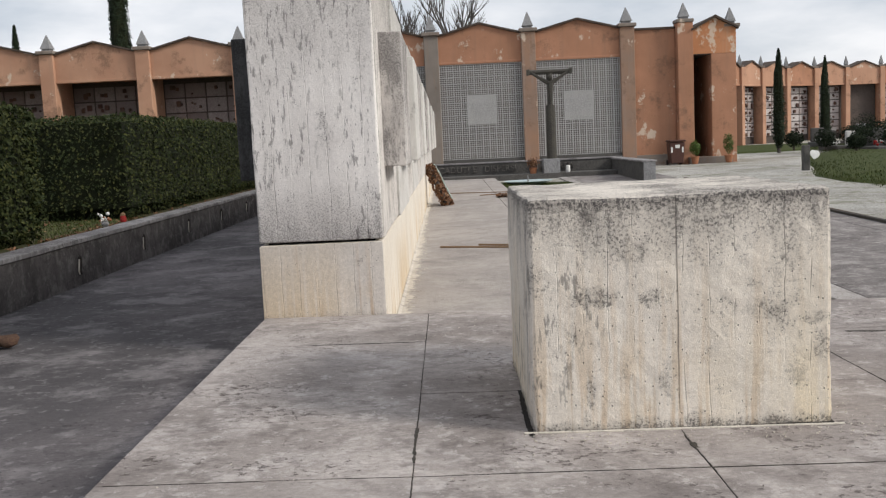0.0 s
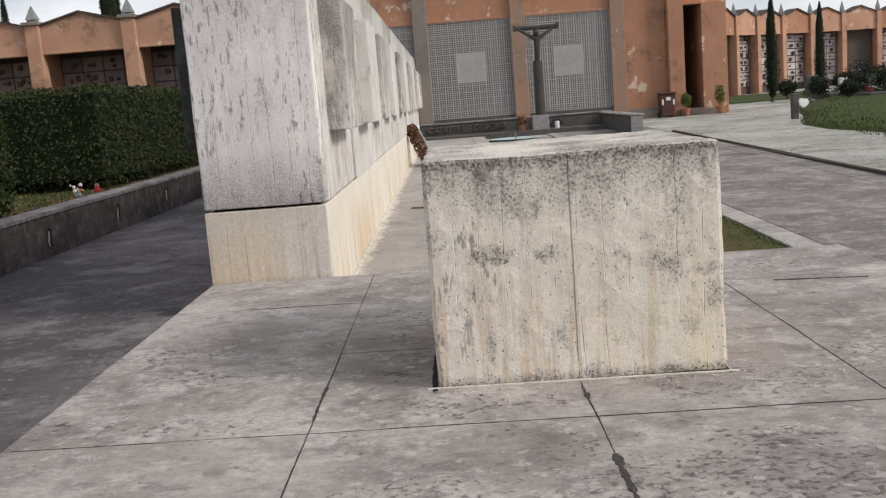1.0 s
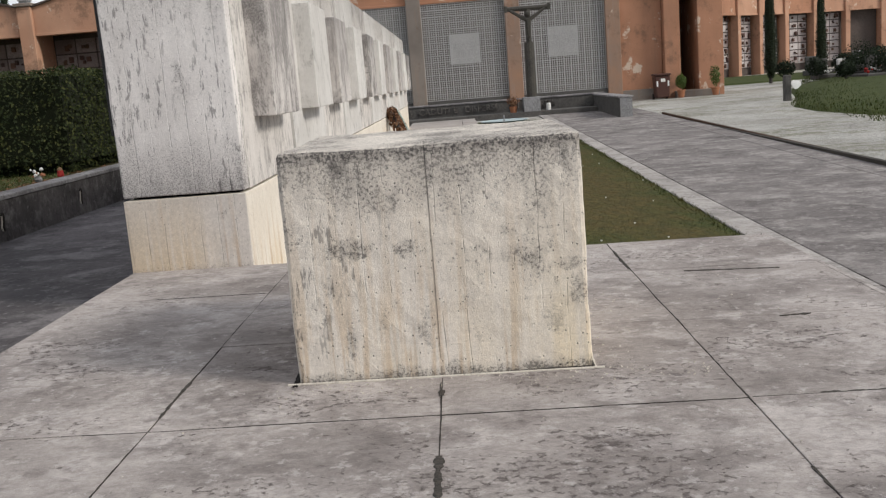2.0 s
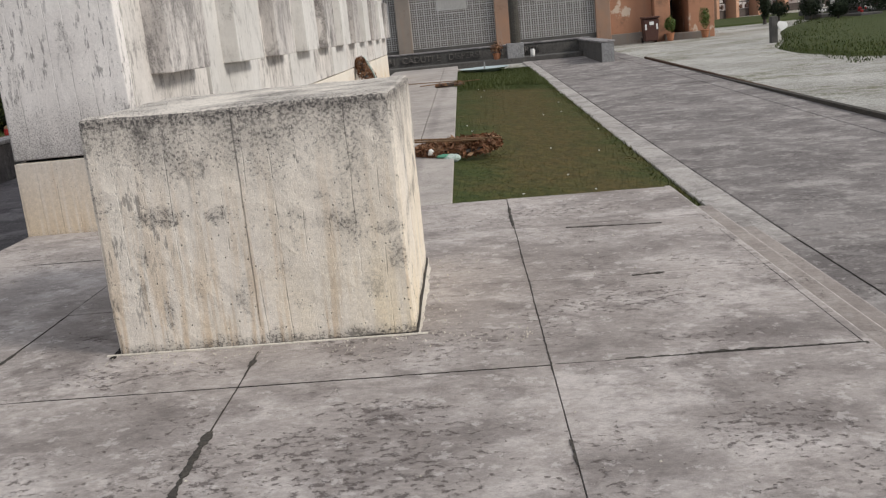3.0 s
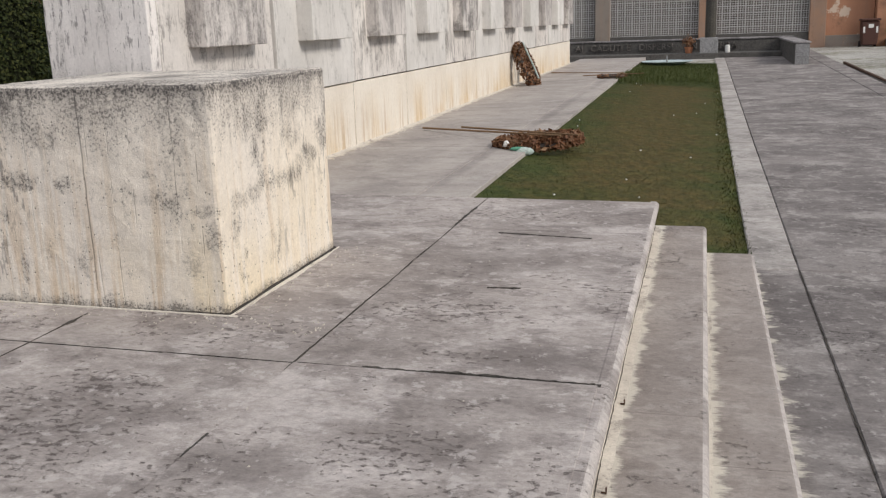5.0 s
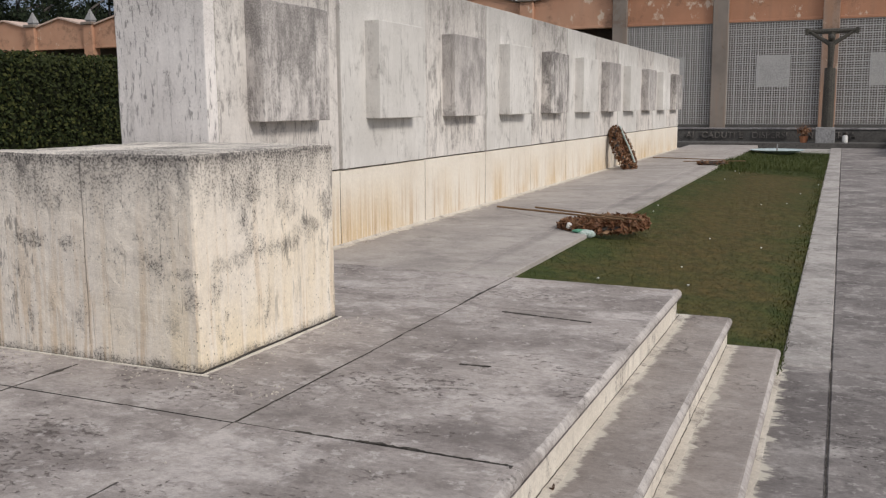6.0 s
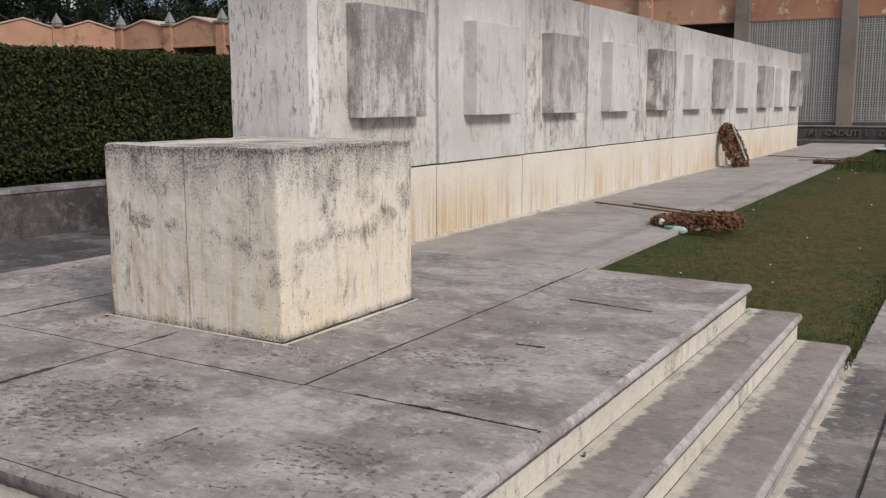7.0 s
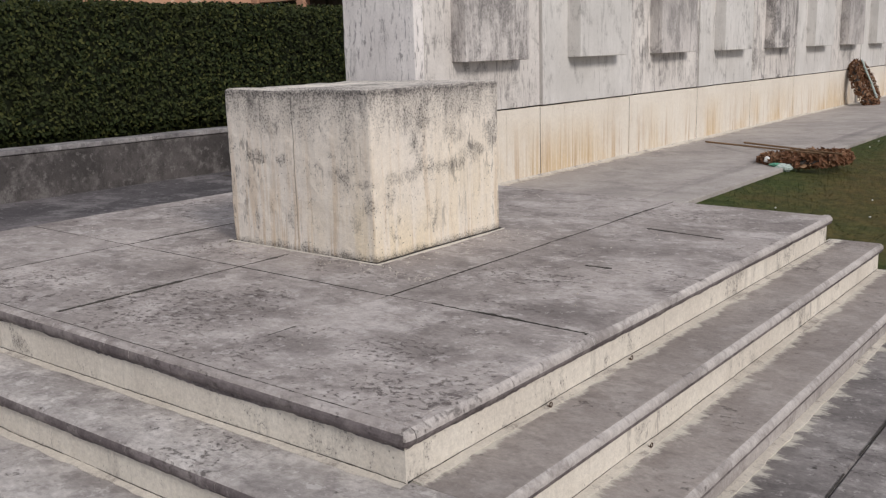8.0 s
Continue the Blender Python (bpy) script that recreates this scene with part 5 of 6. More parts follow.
for i in range(9):
    part("niche_plate", box(9.29, 9.90, FY + 2.34, FY + 2.395, 0.7 + i * 0.41, 1.07 + i * 0.41, 0.01), M_DARK_IN, wall_east)
for s0, z0, s1, z1 in ((9.20, 5.28, 10.08, 5.74), (10.08, 5.74, 10.94, 5.28)):
    part("roof_plane", prism([(s0, FY - 0.42, z0), (s1, FY - 0.42, z1), (s1, FY - 0.42, z1 + 0.08), (s0, FY - 0.42, z0 + 0.08)], (0, 3.2, 0)), M_ROOF, wall_east, "dark brown roof edge")
spire(wall_east, (8.97, FY - 0.05), 5.60, 0.95)
spire(wall_east, (10.72, FY - 0.0), 5.36, 0.9)
east = thing("burial_arcade", "orange arcade of white burial niches seen beyond the yard", "building", (26, 68, 0.7))
at_xy = Vector((15.73, 54.05))
for k, turn_deg in enumerate((50, 44, 36, 29, 21, 12, 6, 2, 0, -4)):
    nxt = at_xy + 2.54 * Vector((math.cos(radians(turn_deg)), math.sin(radians(turn_deg))))
    bay(east, at_xy[:], nxt[:], "dark" if k in (5, 8) else "open", base=0.75, seed=20 + k, rows_n=7, cols_n=3, wall=M_PALE_ORANGE if k % 3 else M_ORANGE, pil=M_PALE_ORANGE, depth=0.55, half=0.17, roof=M_ROOF, low=0.43, point=0.58)
    at_xy = nxt

# ---- memorial back wall with lettering, cross and ledge ----
BY = 31.0
inscr = thing("inscription_wall", "low dark stone wall with bronze letters", "wall", (2, BY, 0.4), kind="structure")
part("wall_block", rough_box(-3.6, 5.66, BY, BY + 0.35, 0.1, 0.83, 0.8, 0.005, 0.01), M_STONE_DARK, inscr)
part("coping", rough_box(-3.6, 5.69, BY - 0.03, BY + 0.38, 0.832, 0.88, 0.8, 0.003, 0.01), M_COPING, inscr)
part("ledge", rough_box(5.30, 5.66, BY - 4.9, BY - 0.04, 0.0, 0.80, 0.5, 0.006, 0.015), M_STONE_DARK, inscr, "dark stone return ledge with pale worn end")
part("ledge_coping", rough_box(5.27, 5.69, BY - 4.94, BY - 0.04, 0.802, 0.85, 0.5, 0.004, 0.012), M_COPING, inscr)
part("ledge_end", rough_box(5.32, 5.65, BY - 4.925, BY - 4.905, 0.05, 0.795, 0.3, 0.004, 0.006), M_SPIRE, inscr, "pale flaking end face")
part("base_step", rough_box(-1.2, 5.29, BY - 1.1, BY - 0.01, 0.1, 0.47, 0.8, 0.006, 0.012), M_STONE_DARK, inscr, "low sooty stone step")
for word, x in (("AI", -0.86), ("CADUTI", -0.38), ("E", 0.74), ("DISPERSI", 1.12), ("IN", 2.62), ("GUERRA", 3.02)):
    cu = bpy.data.curves.new("word", "FONT")
    cu.body = word
    cu.size, cu.extrude, cu.space_character = 0.27, 0.022, 1.03
    cu.materials.append(M_LETTER)
    ob = new("word", cu)
    ob.matrix_basis = pose(x, BY - 0.026, 0.575, 90, 0, 0)
    adopt(tagged(ob, "metal capital letters mottled pale and dark"), inscr)

# plain T-shaped bronze crucifix on a column; a single mesh, no parts
bm = bmesh.new()
CX, CY = 3.27, BY - 0.75
rod((CX, CY, 0.91), (CX, CY, 2.62), 0.165, 0.15, 12, bm)
rod((CX, CY, 2.55), (CX, CY, 3.62), 0.075, 0.10, 8, bm)
rod((CX - 0.66, CY, 3.66), (CX + 0.66, CY, 3.66), 0.075, 0.075, 8, bm)
rod((CX + 0.02, CY - 0.09, 2.70), (CX, CY - 0.10, 3.30), 0.055, 0.11, 8, bm)
rod((CX - 0.02, CY - 0.10, 3.28), (CX - 0.55, CY - 0.06, 3.62), 0.07, 0.04, 6, bm)
rod((CX + 0.02, CY - 0.10, 3.28), (CX + 0.55, CY - 0.06, 3.62), 0.07, 0.04, 6, bm)
bmesh.ops.create_icosphere(bm, subdivisions=2, radius=0.09, matrix=Matrix.Translation((CX, CY - 0.13, 3.48)))
box(CX - 0.72, CX - 0.62, CY - 0.08, CY + 0.08, 3.57, 3.76, 0.01, 1, bm)
box(CX + 0.62, CX + 0.72, CY - 0.08, CY + 0.08, 3.57, 3.76, 0.01, 1, bm)
solid("crucifix", bm, M_BRONZE, "dark bronze crucifix sculpture on a round column", "sculpture")
solid("cross_base", rough_box(CX - 0.30, CX + 0.22, CY - 0.27, CY + 0.27, 0.46, 0.92, 0.25, 0.004, 0.015), M_SPIRE, "grey stone base block under the crucifix", "base block")

px, py = CX - 0.62, CY - 0.05
pl = thing("dried_plant", "brown withered pot plant beside the cross base", "plant", (px, py, 0.46))
part("pot", lathe([(0.09, 0), (0.13, 0.18), (0.14, 0.2), (0.11, 0.2)], (px, py, 0.46), 12), M_TERRA, pl)
rng = np.random.default_rng(13)
u = rng.normal(0, 1, (420, 3))
adopt(tagged(new("foliage", leaf_mesh("foliage", np.array([px, py, 0.80]) + u * 0.085, u, 0.07, M_DRY, rng, 0.7, 0.5)), kind="stuff"), pl)
px = CX + 0.5
lan = thing("grave_lantern", "small white lantern with metal lid beside the cross", "lantern", (px, CY, 0.46))
part("glass", lathe([(0.06, 0), (0.075, 0.04), (0.07, 0.2), (0.04, 0.24)], (px, CY, 0.46), 12), M_WHITE, lan)
part("lid", lathe([(0.06, 0), (0.05, 0.04), (0.01, 0.08)], (px, CY, 0.70), 12), M_IRON, lan)

# ---- things standing in the yard ----
bin_ob = thing("wheelie_bin", "brown plastic wheelie bin with white and red marks", "bin", (8.4, 35.1, 0.36))
bm = box(8.12, 8.68, 34.85, 35.38, 0.42, 1.20, 0.03)
for v in bm.verts:
    if v.co.z < 0.7:
        v.co.x = 8.4 + (v.co.x - 8.4) * 0.82
part("body", bm, M_BIN, bin_ob)
part("lid", box(8.09, 8.71, 34.80, 35.42, 1.205, 1.28, 0.03), M_BIN, bin_ob)
part("notice", box(8.33, 8.49, 34.843, 34.849, 0.98, 1.10), M_WHITE, bin_ob, "white sticker")
for s in (-1, 1):
    part("reflector", box(8.4 + s * 0.2 - 0.03, 8.4 + s * 0.2 + 0.03, 34.842, 34.848, 0.82, 1.02), M_WHITE, bin_ob, "white reflective strip")
    part("wheel", rod((8.4 + s * 0.24 - 0.03, 35.40, 0.45), (8.4 + s * 0.24 + 0.03, 35.40, 0.45), 0.1, 0.1, 12), M_IRON, bin_ob)


def clump(name, center, radii, count, size, material, rng, squash=1.0):
    """Leaves scattered through an uneven ball."""
    u = rng.normal(0, 1, (count, 3))
    u /= np.linalg.norm(u, axis=1)[:, None]
    bump = np.array([1 + 0.28 * noise.noise(Vector(q) * 2.1 + Vector(center)) for q in u.tolist()])
    r = (rng.random(count) ** 0.35) * bump
    pts = np.array(center) + u * r[:, None] * np.array(radii)
    return leaf_mesh(name, pts, u + np.array([0, 0, 0.3]), size, material, rng, 0.7, 0.55)


rng = np.random.default_rng(11)
for x, y, h, g in ((9.10, 35.05, 0.55, M_WOODS), (10.35, 35.05, 0.75, M_WOODS)):
    ob = thing("potted_plant", "green shrub in a terracotta pot", "plant", (x, y, 0.60), "plants beside the portal")
    part("pot", lathe([(0.10, 0), (0.15, 0.24), (0.17, 0.25), (0.17, 0.28), (0.14, 0.28)], (x, y, 0.36), 14), M_TERRA, ob)
    adopt(tagged(new("foliage", clump("foliage", (x, y, 0.68 + h / 2), (0.2, 0.2, h / 2), 700, 0.07, foliage("pot_leaves", [(0.05, 0.09, 0.02), (0.08, 0.13, 0.03), (0.15, 0.17, 0.04), (0.05, 0.08, 0.02)]), rng)), kind="stuff"), ob)

# grass island with graves
bm = bmesh.new()
cx, cy = 22.8, 31.0
ring = 48
loops = []
for r, z in ((1.0, -0.06), (0.985, 0.05), (0.93, 0.16), (0.6, 0.24), (0.0, 0.26)):
    loop = []
    for i in range(ring):
        a = 2 * math.pi * i / ring
        ca, sa = math.cos(a), math.sin(a)
        k = (abs(ca) ** 4 + abs(sa) ** 4) ** -0.25 * (1 + 0.015 * math.sin(7 * a))
        x, y = cx + 13.4 * k * r * ca, cy + 14.0 * k * r * sa
        x += (0.38 if y > 25 else 0.08) * (y - 25)
        loop.append(bm.verts.new((x, y, rise(y) + z)))
    loops.append(loop)
for a, b in zip(loops, loops[1:]):
    for i in range(ring):
        bm.faces.new((a[i], a[(i + 1) % ring], b[(i + 1) % ring], b[i]))
solid("grass_island", bm, M_TURF, "low mossy green grass plot with graves", "grass plot", "structure")


verge = bmesh.new()
loops = []
for r, z in ((1.0, -0.05), (0.95, 0.04), (0.0, 0.10)):
    loops.append([])
    for i in range(32):
        a = 2 * math.pi * i / 32
        x, y = 15.6 + 5.2 * r * math.cos(a), 49.0 + 5.5 * r * math.sin(a)
        x += 0.25 * (y - 49)
        loops[-1].append(verge.verts.new((x, y, rise(y) + z)))
for a, b in zip(loops, loops[1:]):
    for i in range(32):
        verge.faces.new((a[i], a[(i + 1) % 32], b[(i + 1) % 32], b[i]))
solid("grass_verge", verge, M_TURF, "worn grass verge before the niche arcade", "grass verge", "structure")


rng = np.random.default_rng(9)
n = 26000
gxx = rng.uniform(0, 1, n)
gyy = 18.5 + 27 * rng.random(n) ** 1.2
side = 9.55 + np.where(gyy > 25, 0.38, 0.08) * (gyy - 25)
gxx = side + 9.5 * gxx
gzz = np.array([rise(y) for y in gyy.tolist()]) + np.clip(0.05 + (gxx - side) * 0.12, 0.05, 0.17) - 0.03
tl = rng.uniform(0.03, 0.09, n)
an = rng.uniform(0, 2 * np.pi, n)
V = np.empty((n, 3, 3))
V[:, 0] = np.stack([gxx - 0.012 * np.sin(an), gyy + 0.012 * np.cos(an), gzz], 1)
V[:, 1] = np.stack([gxx + 0.012 * np.sin(an), gyy - 0.012 * np.cos(an), gzz], 1)
V[:, 2] = np.stack([gxx + 0.6 * tl * np.cos(an), gyy + 0.6 * tl * np.sin(an), gzz + tl], 1)
me = bpy.data.meshes.new("rough_grass")
me.from_pydata(V.reshape(-1, 3).tolist(), [], np.arange(3 * n).reshape(-1, 3).tolist())
me.materials.append(M_BLADES)
tagged(new("rough_grass", me), "rough green grass on the grave plot", "grass", kind="stuff")


def plot_z(x, y):
    return rise(y) + 0.2


def cypress(x, y, z, h, r, seed):
    rng = np.random.default_rng(seed)
    ob = thing("cypress", "slim dark green columnar cypress tree", "tree", (x, y, z), "cypresses")
    part("trunk", rod((x, y, z - 0.1), (x, y, z + h * 0.8), r * 0.22, r * 0.06, 7), M_BARK, ob)
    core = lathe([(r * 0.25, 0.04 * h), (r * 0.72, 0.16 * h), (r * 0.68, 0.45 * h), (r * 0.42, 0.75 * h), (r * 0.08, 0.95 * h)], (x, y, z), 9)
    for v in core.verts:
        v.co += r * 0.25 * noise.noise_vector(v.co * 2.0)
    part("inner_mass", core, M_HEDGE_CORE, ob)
    n = int(4200 * max(1, h / 6))
    t = rng.random(n) ** 0.9
    prof = np.minimum(1.0, (t + 0.05) / 0.18) * (1 - t) ** 0.55
    a = rng.uniform(0, 2 * np.pi, n)
    lump = np.array([1 + 0.35 * noise.noise(Vector((math.cos(q) * 1.5, math.sin(q) * 1.5, s * h * 0.9 + seed))) for q, s in zip(a, t)])
    rr = r * prof * lump * rng.random(n) ** 0.3
    P = np.stack([x + rr * np.cos(a), y + rr * np.sin(a), z + 0.03 * h + t * h * 0.97], 1)
    N = np.stack([np.cos(a), np.sin(a), np.full(n, 0.9)], 1)
    adopt(tagged(new("crown", leaf_mesh("crown", P, N, 0.075 + 0.009 * h, M_CYPRESS, rng, 0.35, 0.4)), kind="stuff"), ob)


cypress(14.75, 42.3, 0.50, 4.5, 0.37, 31)
cypress(20.2, 50.8, 0.60, 4.6, 0.36, 32)
cypress(-22.2, 66.0, 0.6, 20.0, 0.92, 33)
cypress(-27.7, 62.0, 0.6, 9.8, 0.65, 34)


def shrub(x, y, r, seed, mat=None):
    rng = np.random.default_rng(seed)
    z = plot_z(x, y)
    ob = thing("shrub", "rounded dark evergreen shrub on the grass plot", "shrub", (x, y, z), "grave shrubs")
    part("trunk", rod((x, y, z - 0.1), (x, y, z + r), 0.05, 0.03, 6), M_BARK, ob)
    adopt(tagged(new("crown", clump("crown", (x, y, z + r * 0.95), (r, r, r * 0.85), 900, 0.11, mat or M_WOODS, rng)), kind="stuff"), ob)


shrub(14.9, 40.9, 0.42, 40)
shrub(15.6, 39.2, 0.45, 41)
shrub(17.4, 41.0, 0.50, 42)
shrub(17.2, 36.8, 0.62, 43)
shrub(19.6, 44.6, 0.75, 44)
shrub(18.6, 38.6, 0.50, 45)
shrub(20.6, 40.4, 0.45, 46)
shrub(16.6, 33.4, 0.40, 47)
shrub(22.0, 44.0, 0.55, 48)
shrub(16.4, 37.6, 0.5, 49)
shrub(19.0, 41.4, 0.6, 50)
shrub(21.5, 38.6, 0.55, 54)
shrub(15.3, 35.6, 0.35, 55)
shrub(23.0, 41.5, 0.6, 56)
rg = random.Random(8)
for i in range(20):
    x, y = rg.uniform(15.5, 25.0), rg.uniform(36, 47.0)
    if x < 0.36 * y + 1.5:
        x = 0.36 * y + 1.5 + rg.uniform(0, 4)
    z = plot_z(x, y) - 0.04
    ob = thing("grave", "weathered stone grave with kerb and headstone", "grave", (x, y, z), "graves on the grass plot")
    w, h = rg.uniform(0.4, 0.65), rg.uniform(0.3, 0.8)
    stone = rg.choice((M_MARBLE, M_STONE_DARK, M_SPIRE, M_STONE_DARK))
    part("kerb_slab", box(x - 0.4, x + 0.4, y - 1.0, y + 0.9, z - 0.1, z + 0.12, 0.02), M_STONE_DARK, ob)
    part("headstone", box(x - w / 2, x + w / 2, y + 0.7, y + 0.86, z + 0.12, z + 0.12 + h, 0.05, 2), stone, ob)
    bm = bmesh.new()
    for q in range(5):
        c = (x + rg.uniform(-0.25, 0.25), y + rg.uniform(-0.1, 0.5), z + 0.17 + rg.uniform(0, 0.12))
        bmesh.ops.create_icosphere(bm, subdivisions=1, radius=rg.uniform(0.04, 0.07), matrix=Matrix.Translation(c))
    part("flowers", bm, rg.choice((M_WHITE, M_RED, M_WHITE, M_MARBLE)), ob, "small bunch of flowers", "stuff")
post = thing("stone_post", "short grey stone post with a white plaque", "post", (10.50, 28.0, 0.4))
part("shaft", rough_box(10.42, 10.62, 27.90, 28.10, 0.2, 1.02, 0.2, 0.01, 0.03), M_STONE_DARK, post)
bm = lathe([(0.02, 0), (0.15, 0.01), (0.15, 0.03), (0.02, 0.04)], (0, 0, 0), 14)
for v in bm.verts:
    if v.co.y < 0:
        v.co.x *= 1 + 3.2 * v.co.y * (1 if abs(v.co.x) > 0.01 else 0)
    elif abs(v.co.x) < 0.06:
        v.co.y *= 0.75
bmesh.ops.transform(bm, matrix=pose(10.70, 27.80, 0.74, 78, 12, 0), verts=bm.verts[:])
part("plaque", bm, M_WHITE, post, "white heart-shaped plaque")

# ---- dry laurel wreaths ----
def wreath(at, turn, R, r, count, seed, label, sticks=(), ribbon=True):
    rng = np.random.default_rng(seed)
    ob = thing("laurel_wreath", label, "wreath", at, "dry wreaths")
    m = Matrix.Translation(at) @ turn
    bm = bmesh.new()
    n = 26
    for i in range(n):
        a, b = 2 * math.pi * i / n, 2 * math.pi * (i + 1) / n
        rod(m @ Vector((R * math.cos(a), R * math.sin(a), 0)), m @ Vector((R * math.cos(b), R * math.sin(b), 0)), r * 0.55, sides=6, bm=bm)
    part("ring", bm, M_BARK, ob, "brown straw ring", "stuff")
    a, b = rng.uniform(0, 2 * np.pi, count), rng.uniform(0, 2 * np.pi, count)
    rr = r * (0.6 + 0.6 * rng.random(count))
    P = np.stack([(R + rr * np.cos(b)) * np.cos(a), (R + rr * np.cos(b)) * np.sin(a), rr * np.sin(b)], 1)
    N = np.stack([np.cos(b) * np.cos(a), np.cos(b) * np.sin(a), np.sin(b)], 1)
    me = leaf_mesh("dry_leaves", P, N, 0.085, M_DRY, rng, 0.8, 0.45)
    me.transform(m)
    adopt(tagged(new("dry_leaves", me), "curled brown laurel leaves", kind="stuff"), ob)
    return ob, m


w1, m1 = wreath((-0.28, 18.95, 0.73), Matrix.Rotation(radians(90), 4, "Z") @ Matrix.Rotation(radians(66), 4, "X") , 0.38, 0.10, 1500, 51, "dry brown laurel wreath leaning on the memorial wall")
bm = bmesh.new()
pts = [m1 @ Vector(q) for q in ((0.05, 0.44, 0.11), (-0.04, 0.20, 0.13), (0.03, -0.05, 0.12), (-0.05, -0.33, 0.13))]
for a, b in zip(pts, pts[1:]):
    rod(a, b, 0.018, 0.018, 6, bm)
part("ribbon", bm, M_RIBBON, w1, "pale green and white ribbon")
w2, m2 = wreath((1.44, 10.05, 0.355), Matrix.Rotation(radians(-3), 4, "Y"), 0.41, 0.05, 2000, 52, "dry brown laurel wreath lying across the lawn edge")
part("cane", rod((-0.22, 11.43, 0.345), (1.72, 9.70, 0.452), 0.012, 0.009, 6), M_CANE, w2, "bamboo cane")
part("cane", rod((0.25, 11.50, 0.345), (1.90, 9.74, 0.452), 0.012, 0.009, 6), M_CANE, w2, "bamboo cane")
bm = bmesh.new()
bmesh.ops.create_uvsphere(bm, u_segments=12, v_segments=8, radius=0.082, matrix=Matrix.Translation((1.38, 9.57, 0.31)) @ Matrix.Diagonal((1.15, 0.9, 0.5, 1)))
for v in bm.verts:
    v.co += 0.02 * noise.noise_vector(v.co * 14)
part("ribbon", bm, M_RIBBON, w2, "crumpled pale green ribbon")
bm = bmesh.new()
bmesh.ops.create_uvsphere(bm, u_segments=10, v_segments=6, radius=0.038, matrix=Matrix.Translation((1.17, 9.68, 0.365)) @ Matrix.Diagonal((0.9, 0.6, 1.0, 1)))
for v in bm.verts:
    v.co += 0.02 * noise.noise_vector(v.co * 16)
part("ribbon_end", bm, M_WHITE, w2, "crumpled white ribbon end")
bm = bmesh.new()
bmesh.ops.create_uvsphere(bm, u_segments=10, v_segments=6, radius=0.06, matrix=Matrix.Translation((1.32, 9.58, 0.335)) @ Matrix.Diagonal((1.6, 0.8, 0.35, 1)))
part("bow", bm, M_GREEN_RIB, w2, "green bow")
w3, m3 = wreath((1.25, 20.5, 0.40), Matrix.Diagonal((1.2, 0.8, 0.6, 1)), 0.20, 0.06, 320, 53, "collapsed dry wreath on the far lawn edge")
part("cane", rod((-0.35, 22.6, 0.385), (1.5, 20.4, 0.47), 0.011, 0.009, 6), M_CANE, w3, "bamboo cane")
part("cane", rod((0.6, 20.9, 0.40), (1.9, 20.5, 0.45), 0.011, 0.009, 6), M_CANE, w3, "bamboo cane")

basin = thing("basin", "pale blue shallow round basin in the grass", "basin", (2.15, 26.4, 0.3))
part("bowl", lathe([(0.30, 0.0), (0.62, 0.10), (0.68, 0.12), (0.67, 0.13), (0.58, 0.10)], (2.15, 26.4, 0.30), 28), M_PLATE, basin)
part("nozzle", rod((2.15, 26.4, 0.4), (2.15, 26.4, 0.58), 0.025, 0.012, 8), M_SPIRE, basin)

# ---- flowers, lamp and leaf litter ----
fl = thing("flower_vase", "pale ceramic flowers on the coping", "flowers", (-4.3, 11.45, 0.74))
rg = random.Random(4)
part("vase", lathe([(0.035, 0), (0.05, 0.03), (0.035, 0.06), (0.04, 0.07)], (-4.3, 11.45, 0.785), 10), M_SPIRE, fl)
for i in range(15):
    bm = bmesh.new()
    bmesh.ops.create_icosphere(bm, subdivisions=1, radius=rg.uniform(0.012, 0.026), matrix=Matrix.Translation((-4.3 + rg.uniform(-0.06, 0.06), 11.45 + rg.uniform(-0.13, 0.13), 0.84 + rg.uniform(0, 0.11))))
    part("blossom", bm, M_WHITE if i % 4 else M_TERRA, fl)
lamp = thing("grave_lamp", "small red plastic grave lamp", "lamp", (-4.3, 12.1, 0.74))
part("glass", lathe([(0.035, 0), (0.042, 0.02), (0.038, 0.07), (0.025, 0.085)], (-4.3, 12.1, 0.785), 12), M_RED, lamp)
part("lid", lathe([(0.035, 0), (0.03, 0.02), (0.005, 0.04)], (-4.3, 12.1, 0.870), 12), M_CANE, lamp)
litter = thing("dry_leaf", "curled brown dead leaf on dark paving", "leaf", (-3.3, 6.6, LEVEL))
bm = bmesh.new()
bmesh.ops.create_icosphere(bm, subdivisions=2, radius=0.07, matrix=Matrix.Translation((-3.3, 6.6, LEVEL + 0.055)) @ Matrix.Diagonal((1.2, 0.9, 0.8, 1)))
for v in bm.verts:
    v.co += 0.03 * noise.noise_vector(v.co * 11)
part("blade", bm, M_RUST, litter)
part("stalk", rod((-3.36, 6.58, LEVEL + 0.02), (-3.62, 6.48, LEVEL + 0.012), 0.012, 0.006, 6), M_BARK, litter)
# daisies in the lawn
rg = random.Random(21)
daisy = mesh_of("daisy", lathe([(0.003, 0), (0.011, 0.009), (0.004, 0.013)], (0, 0, 0), 7), M_WHITE)
for i in range(16):
    x, y = rg.uniform(1.55, 3.35), 7 + 15 * rg.random()
    ob = new("daisy", daisy)
    ob.location = (x, y, lawn_z(x, y) + 0.035)
    tagged(ob, "small white daisy in the short lawn", "flower", "daisies in the lawn")

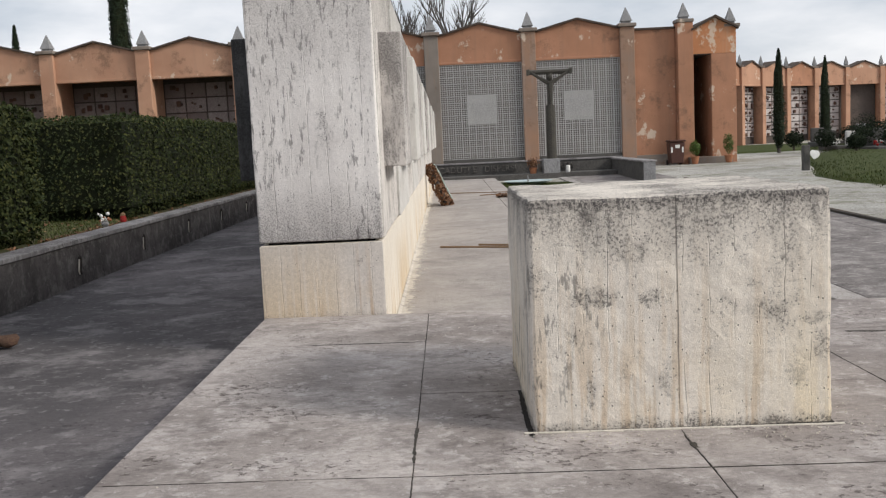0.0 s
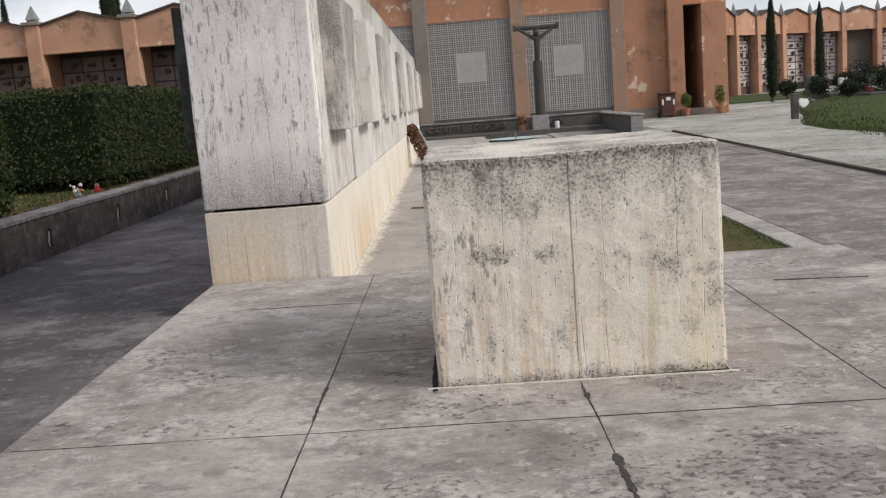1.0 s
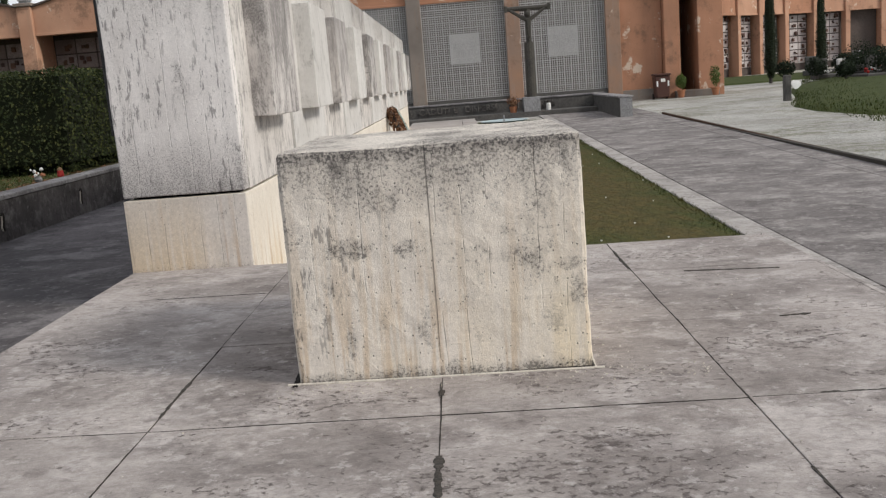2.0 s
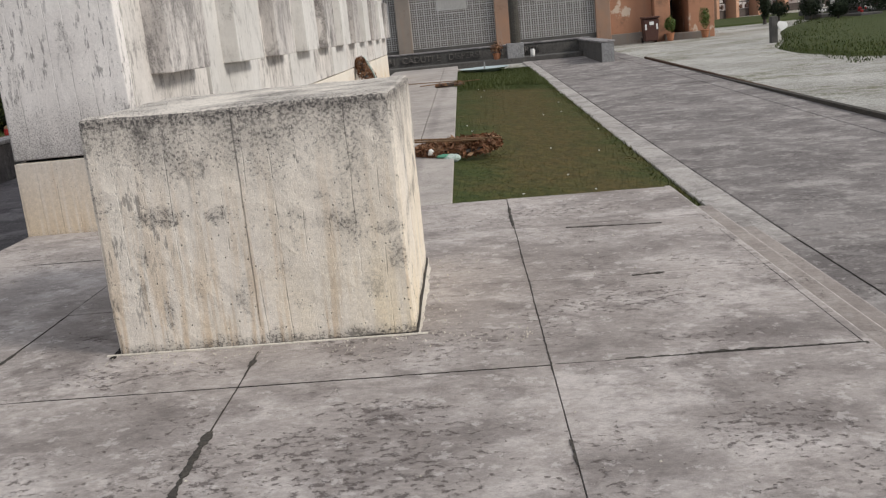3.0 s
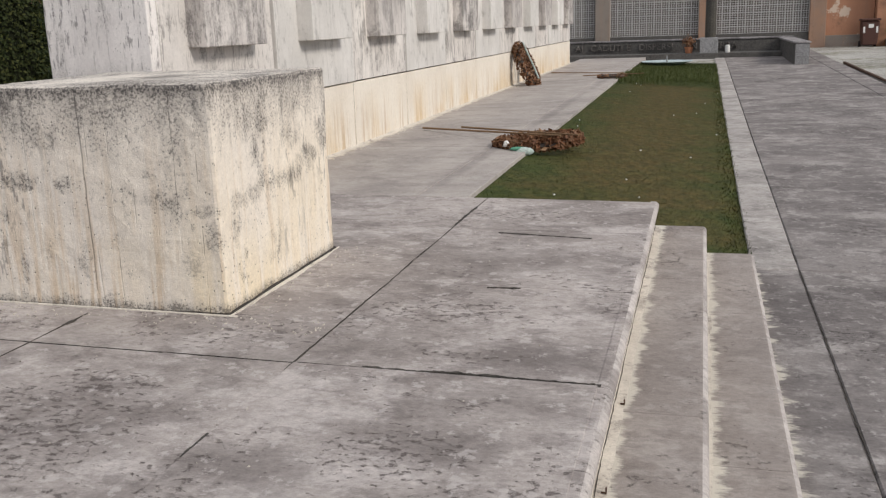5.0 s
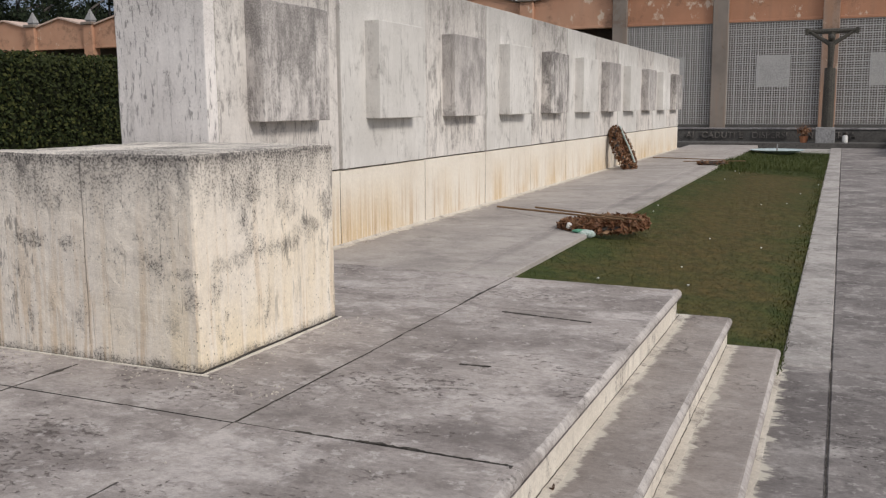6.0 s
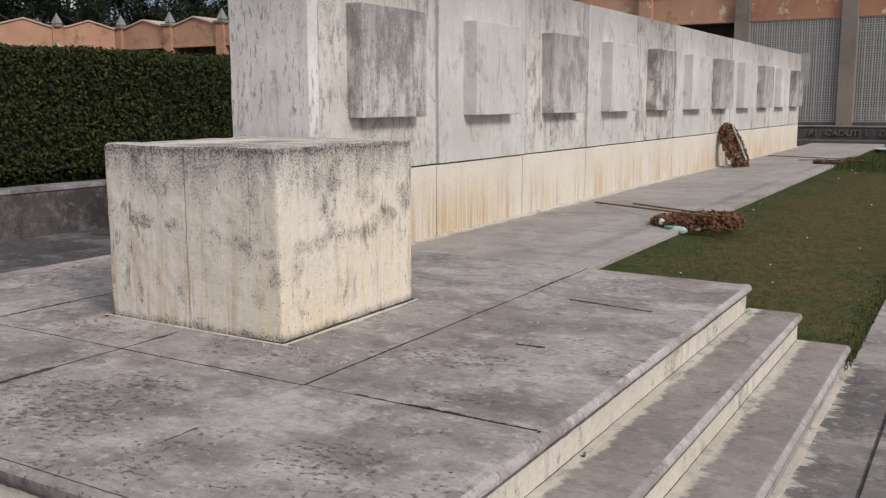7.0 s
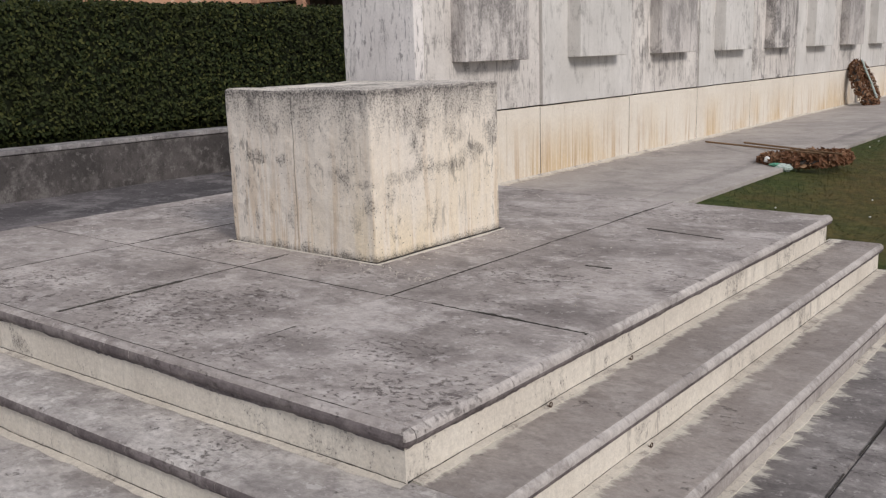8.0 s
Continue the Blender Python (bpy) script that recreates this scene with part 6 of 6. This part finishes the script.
# ---- trees behind the buildings ----
def bare_tree(x, y, z, h, seed):
    rg = random.Random(seed)
    ob = thing("bare_tree", "leafless winter tree with fine branches", "tree", (x, y, z), "bare trees")
    bm = bmesh.new()

    def limb(p, d, length, r, depth):
        q = p + d * length
        if depth <= 1:
            rod(p, q, r, r * 0.7, 6 if depth == 0 else 5, bm)
        else:
            rod(p, q, r, r * 0.6, 3, bm)
        if depth >= 5:
            return
        for i in range(3 if depth < 4 else 2):
            nd = (d + Vector((rg.uniform(-1, 1), rg.uniform(-1, 1), rg.uniform(0.0, 1.1))) * 0.55).normalized()
            limb(p + d * length * rg.uniform(0.6, 1.0), nd, length * rg.uniform(0.58, 0.8), r * 0.56, depth + 1)

    limb(Vector((x, y, z)), Vector((0.03, 0, 1)), h * 0.32, h * 0.020, 0)
    part("branchwork", bm, M_BARK, ob, "fine grey branches", "stuff")


for x, y, h, s in ((0.9, 60, 14.5, 61), (-0.6, 62, 13.5, 62), (-2.2, 64, 15, 63), (-8, 58, 13, 64), (-4.8, 66, 15, 66)):
    bare_tree(x, y, 0.5, h, s)


def wood_tree(x, y, z, h, r, seed):
    rng = np.random.default_rng(seed)
    ob = thing("evergreen_tree", "tall dark evergreen tree behind the arcade", "tree", (x, y, z), "dark trees")
    bm = rod((x, y, z), (x, y, z + h * 0.75), 0.02 * h, 0.006 * h, 7)
    for i in range(7):
        a = i * 2.4
        zz = z + h * (0.3 + 0.08 * i)
        rod((x, y, zz), (x + r * 0.7 * math.cos(a), y + r * 0.7 * math.sin(a), zz + r * 0.3), 0.008 * h, 0.003 * h, 5, bm)
    part("trunk", bm, M_BARK, ob)
    P, N = [], []
    for i in range(24):
        t = rng.uniform(0.18, 1.0)
        a = rng.uniform(0, 2 * np.pi)
        rad = r * (1 - 0.75 * t) ** 0.6 * rng.uniform(0.3, 0.9)
        c = np.array([x + rad * np.cos(a), y + rad * np.sin(a), z + h * t])
        u = rng.normal(0, 1, (240, 3))
        u /= np.linalg.norm(u, axis=1)[:, None]
        P.append(c + u * (rng.random(240) ** 0.4)[:, None] * np.array([0.34, 0.34, 0.26]) * r * rng.uniform(0.7, 1.2))
        N.append(u)
    adopt(tagged(new("crown", leaf_mesh("crown", np.concatenate(P), np.concatenate(N), 0.27, M_WOODS, rng, 0.6, 0.55)), kind="stuff"), ob)


rg = random.Random(77)
for i in range(44):
    a = radians(38 + 0.85 * i + rg.uniform(-0.5, 0.5))
    D = rg.uniform(62, 90)
    wood_tree(4 - D * math.sin(a), D * math.cos(a), 0.6, rg.uniform(9.5, 13.5) * (D / 72), rg.uniform(2.6, 3.6), 100 + i)
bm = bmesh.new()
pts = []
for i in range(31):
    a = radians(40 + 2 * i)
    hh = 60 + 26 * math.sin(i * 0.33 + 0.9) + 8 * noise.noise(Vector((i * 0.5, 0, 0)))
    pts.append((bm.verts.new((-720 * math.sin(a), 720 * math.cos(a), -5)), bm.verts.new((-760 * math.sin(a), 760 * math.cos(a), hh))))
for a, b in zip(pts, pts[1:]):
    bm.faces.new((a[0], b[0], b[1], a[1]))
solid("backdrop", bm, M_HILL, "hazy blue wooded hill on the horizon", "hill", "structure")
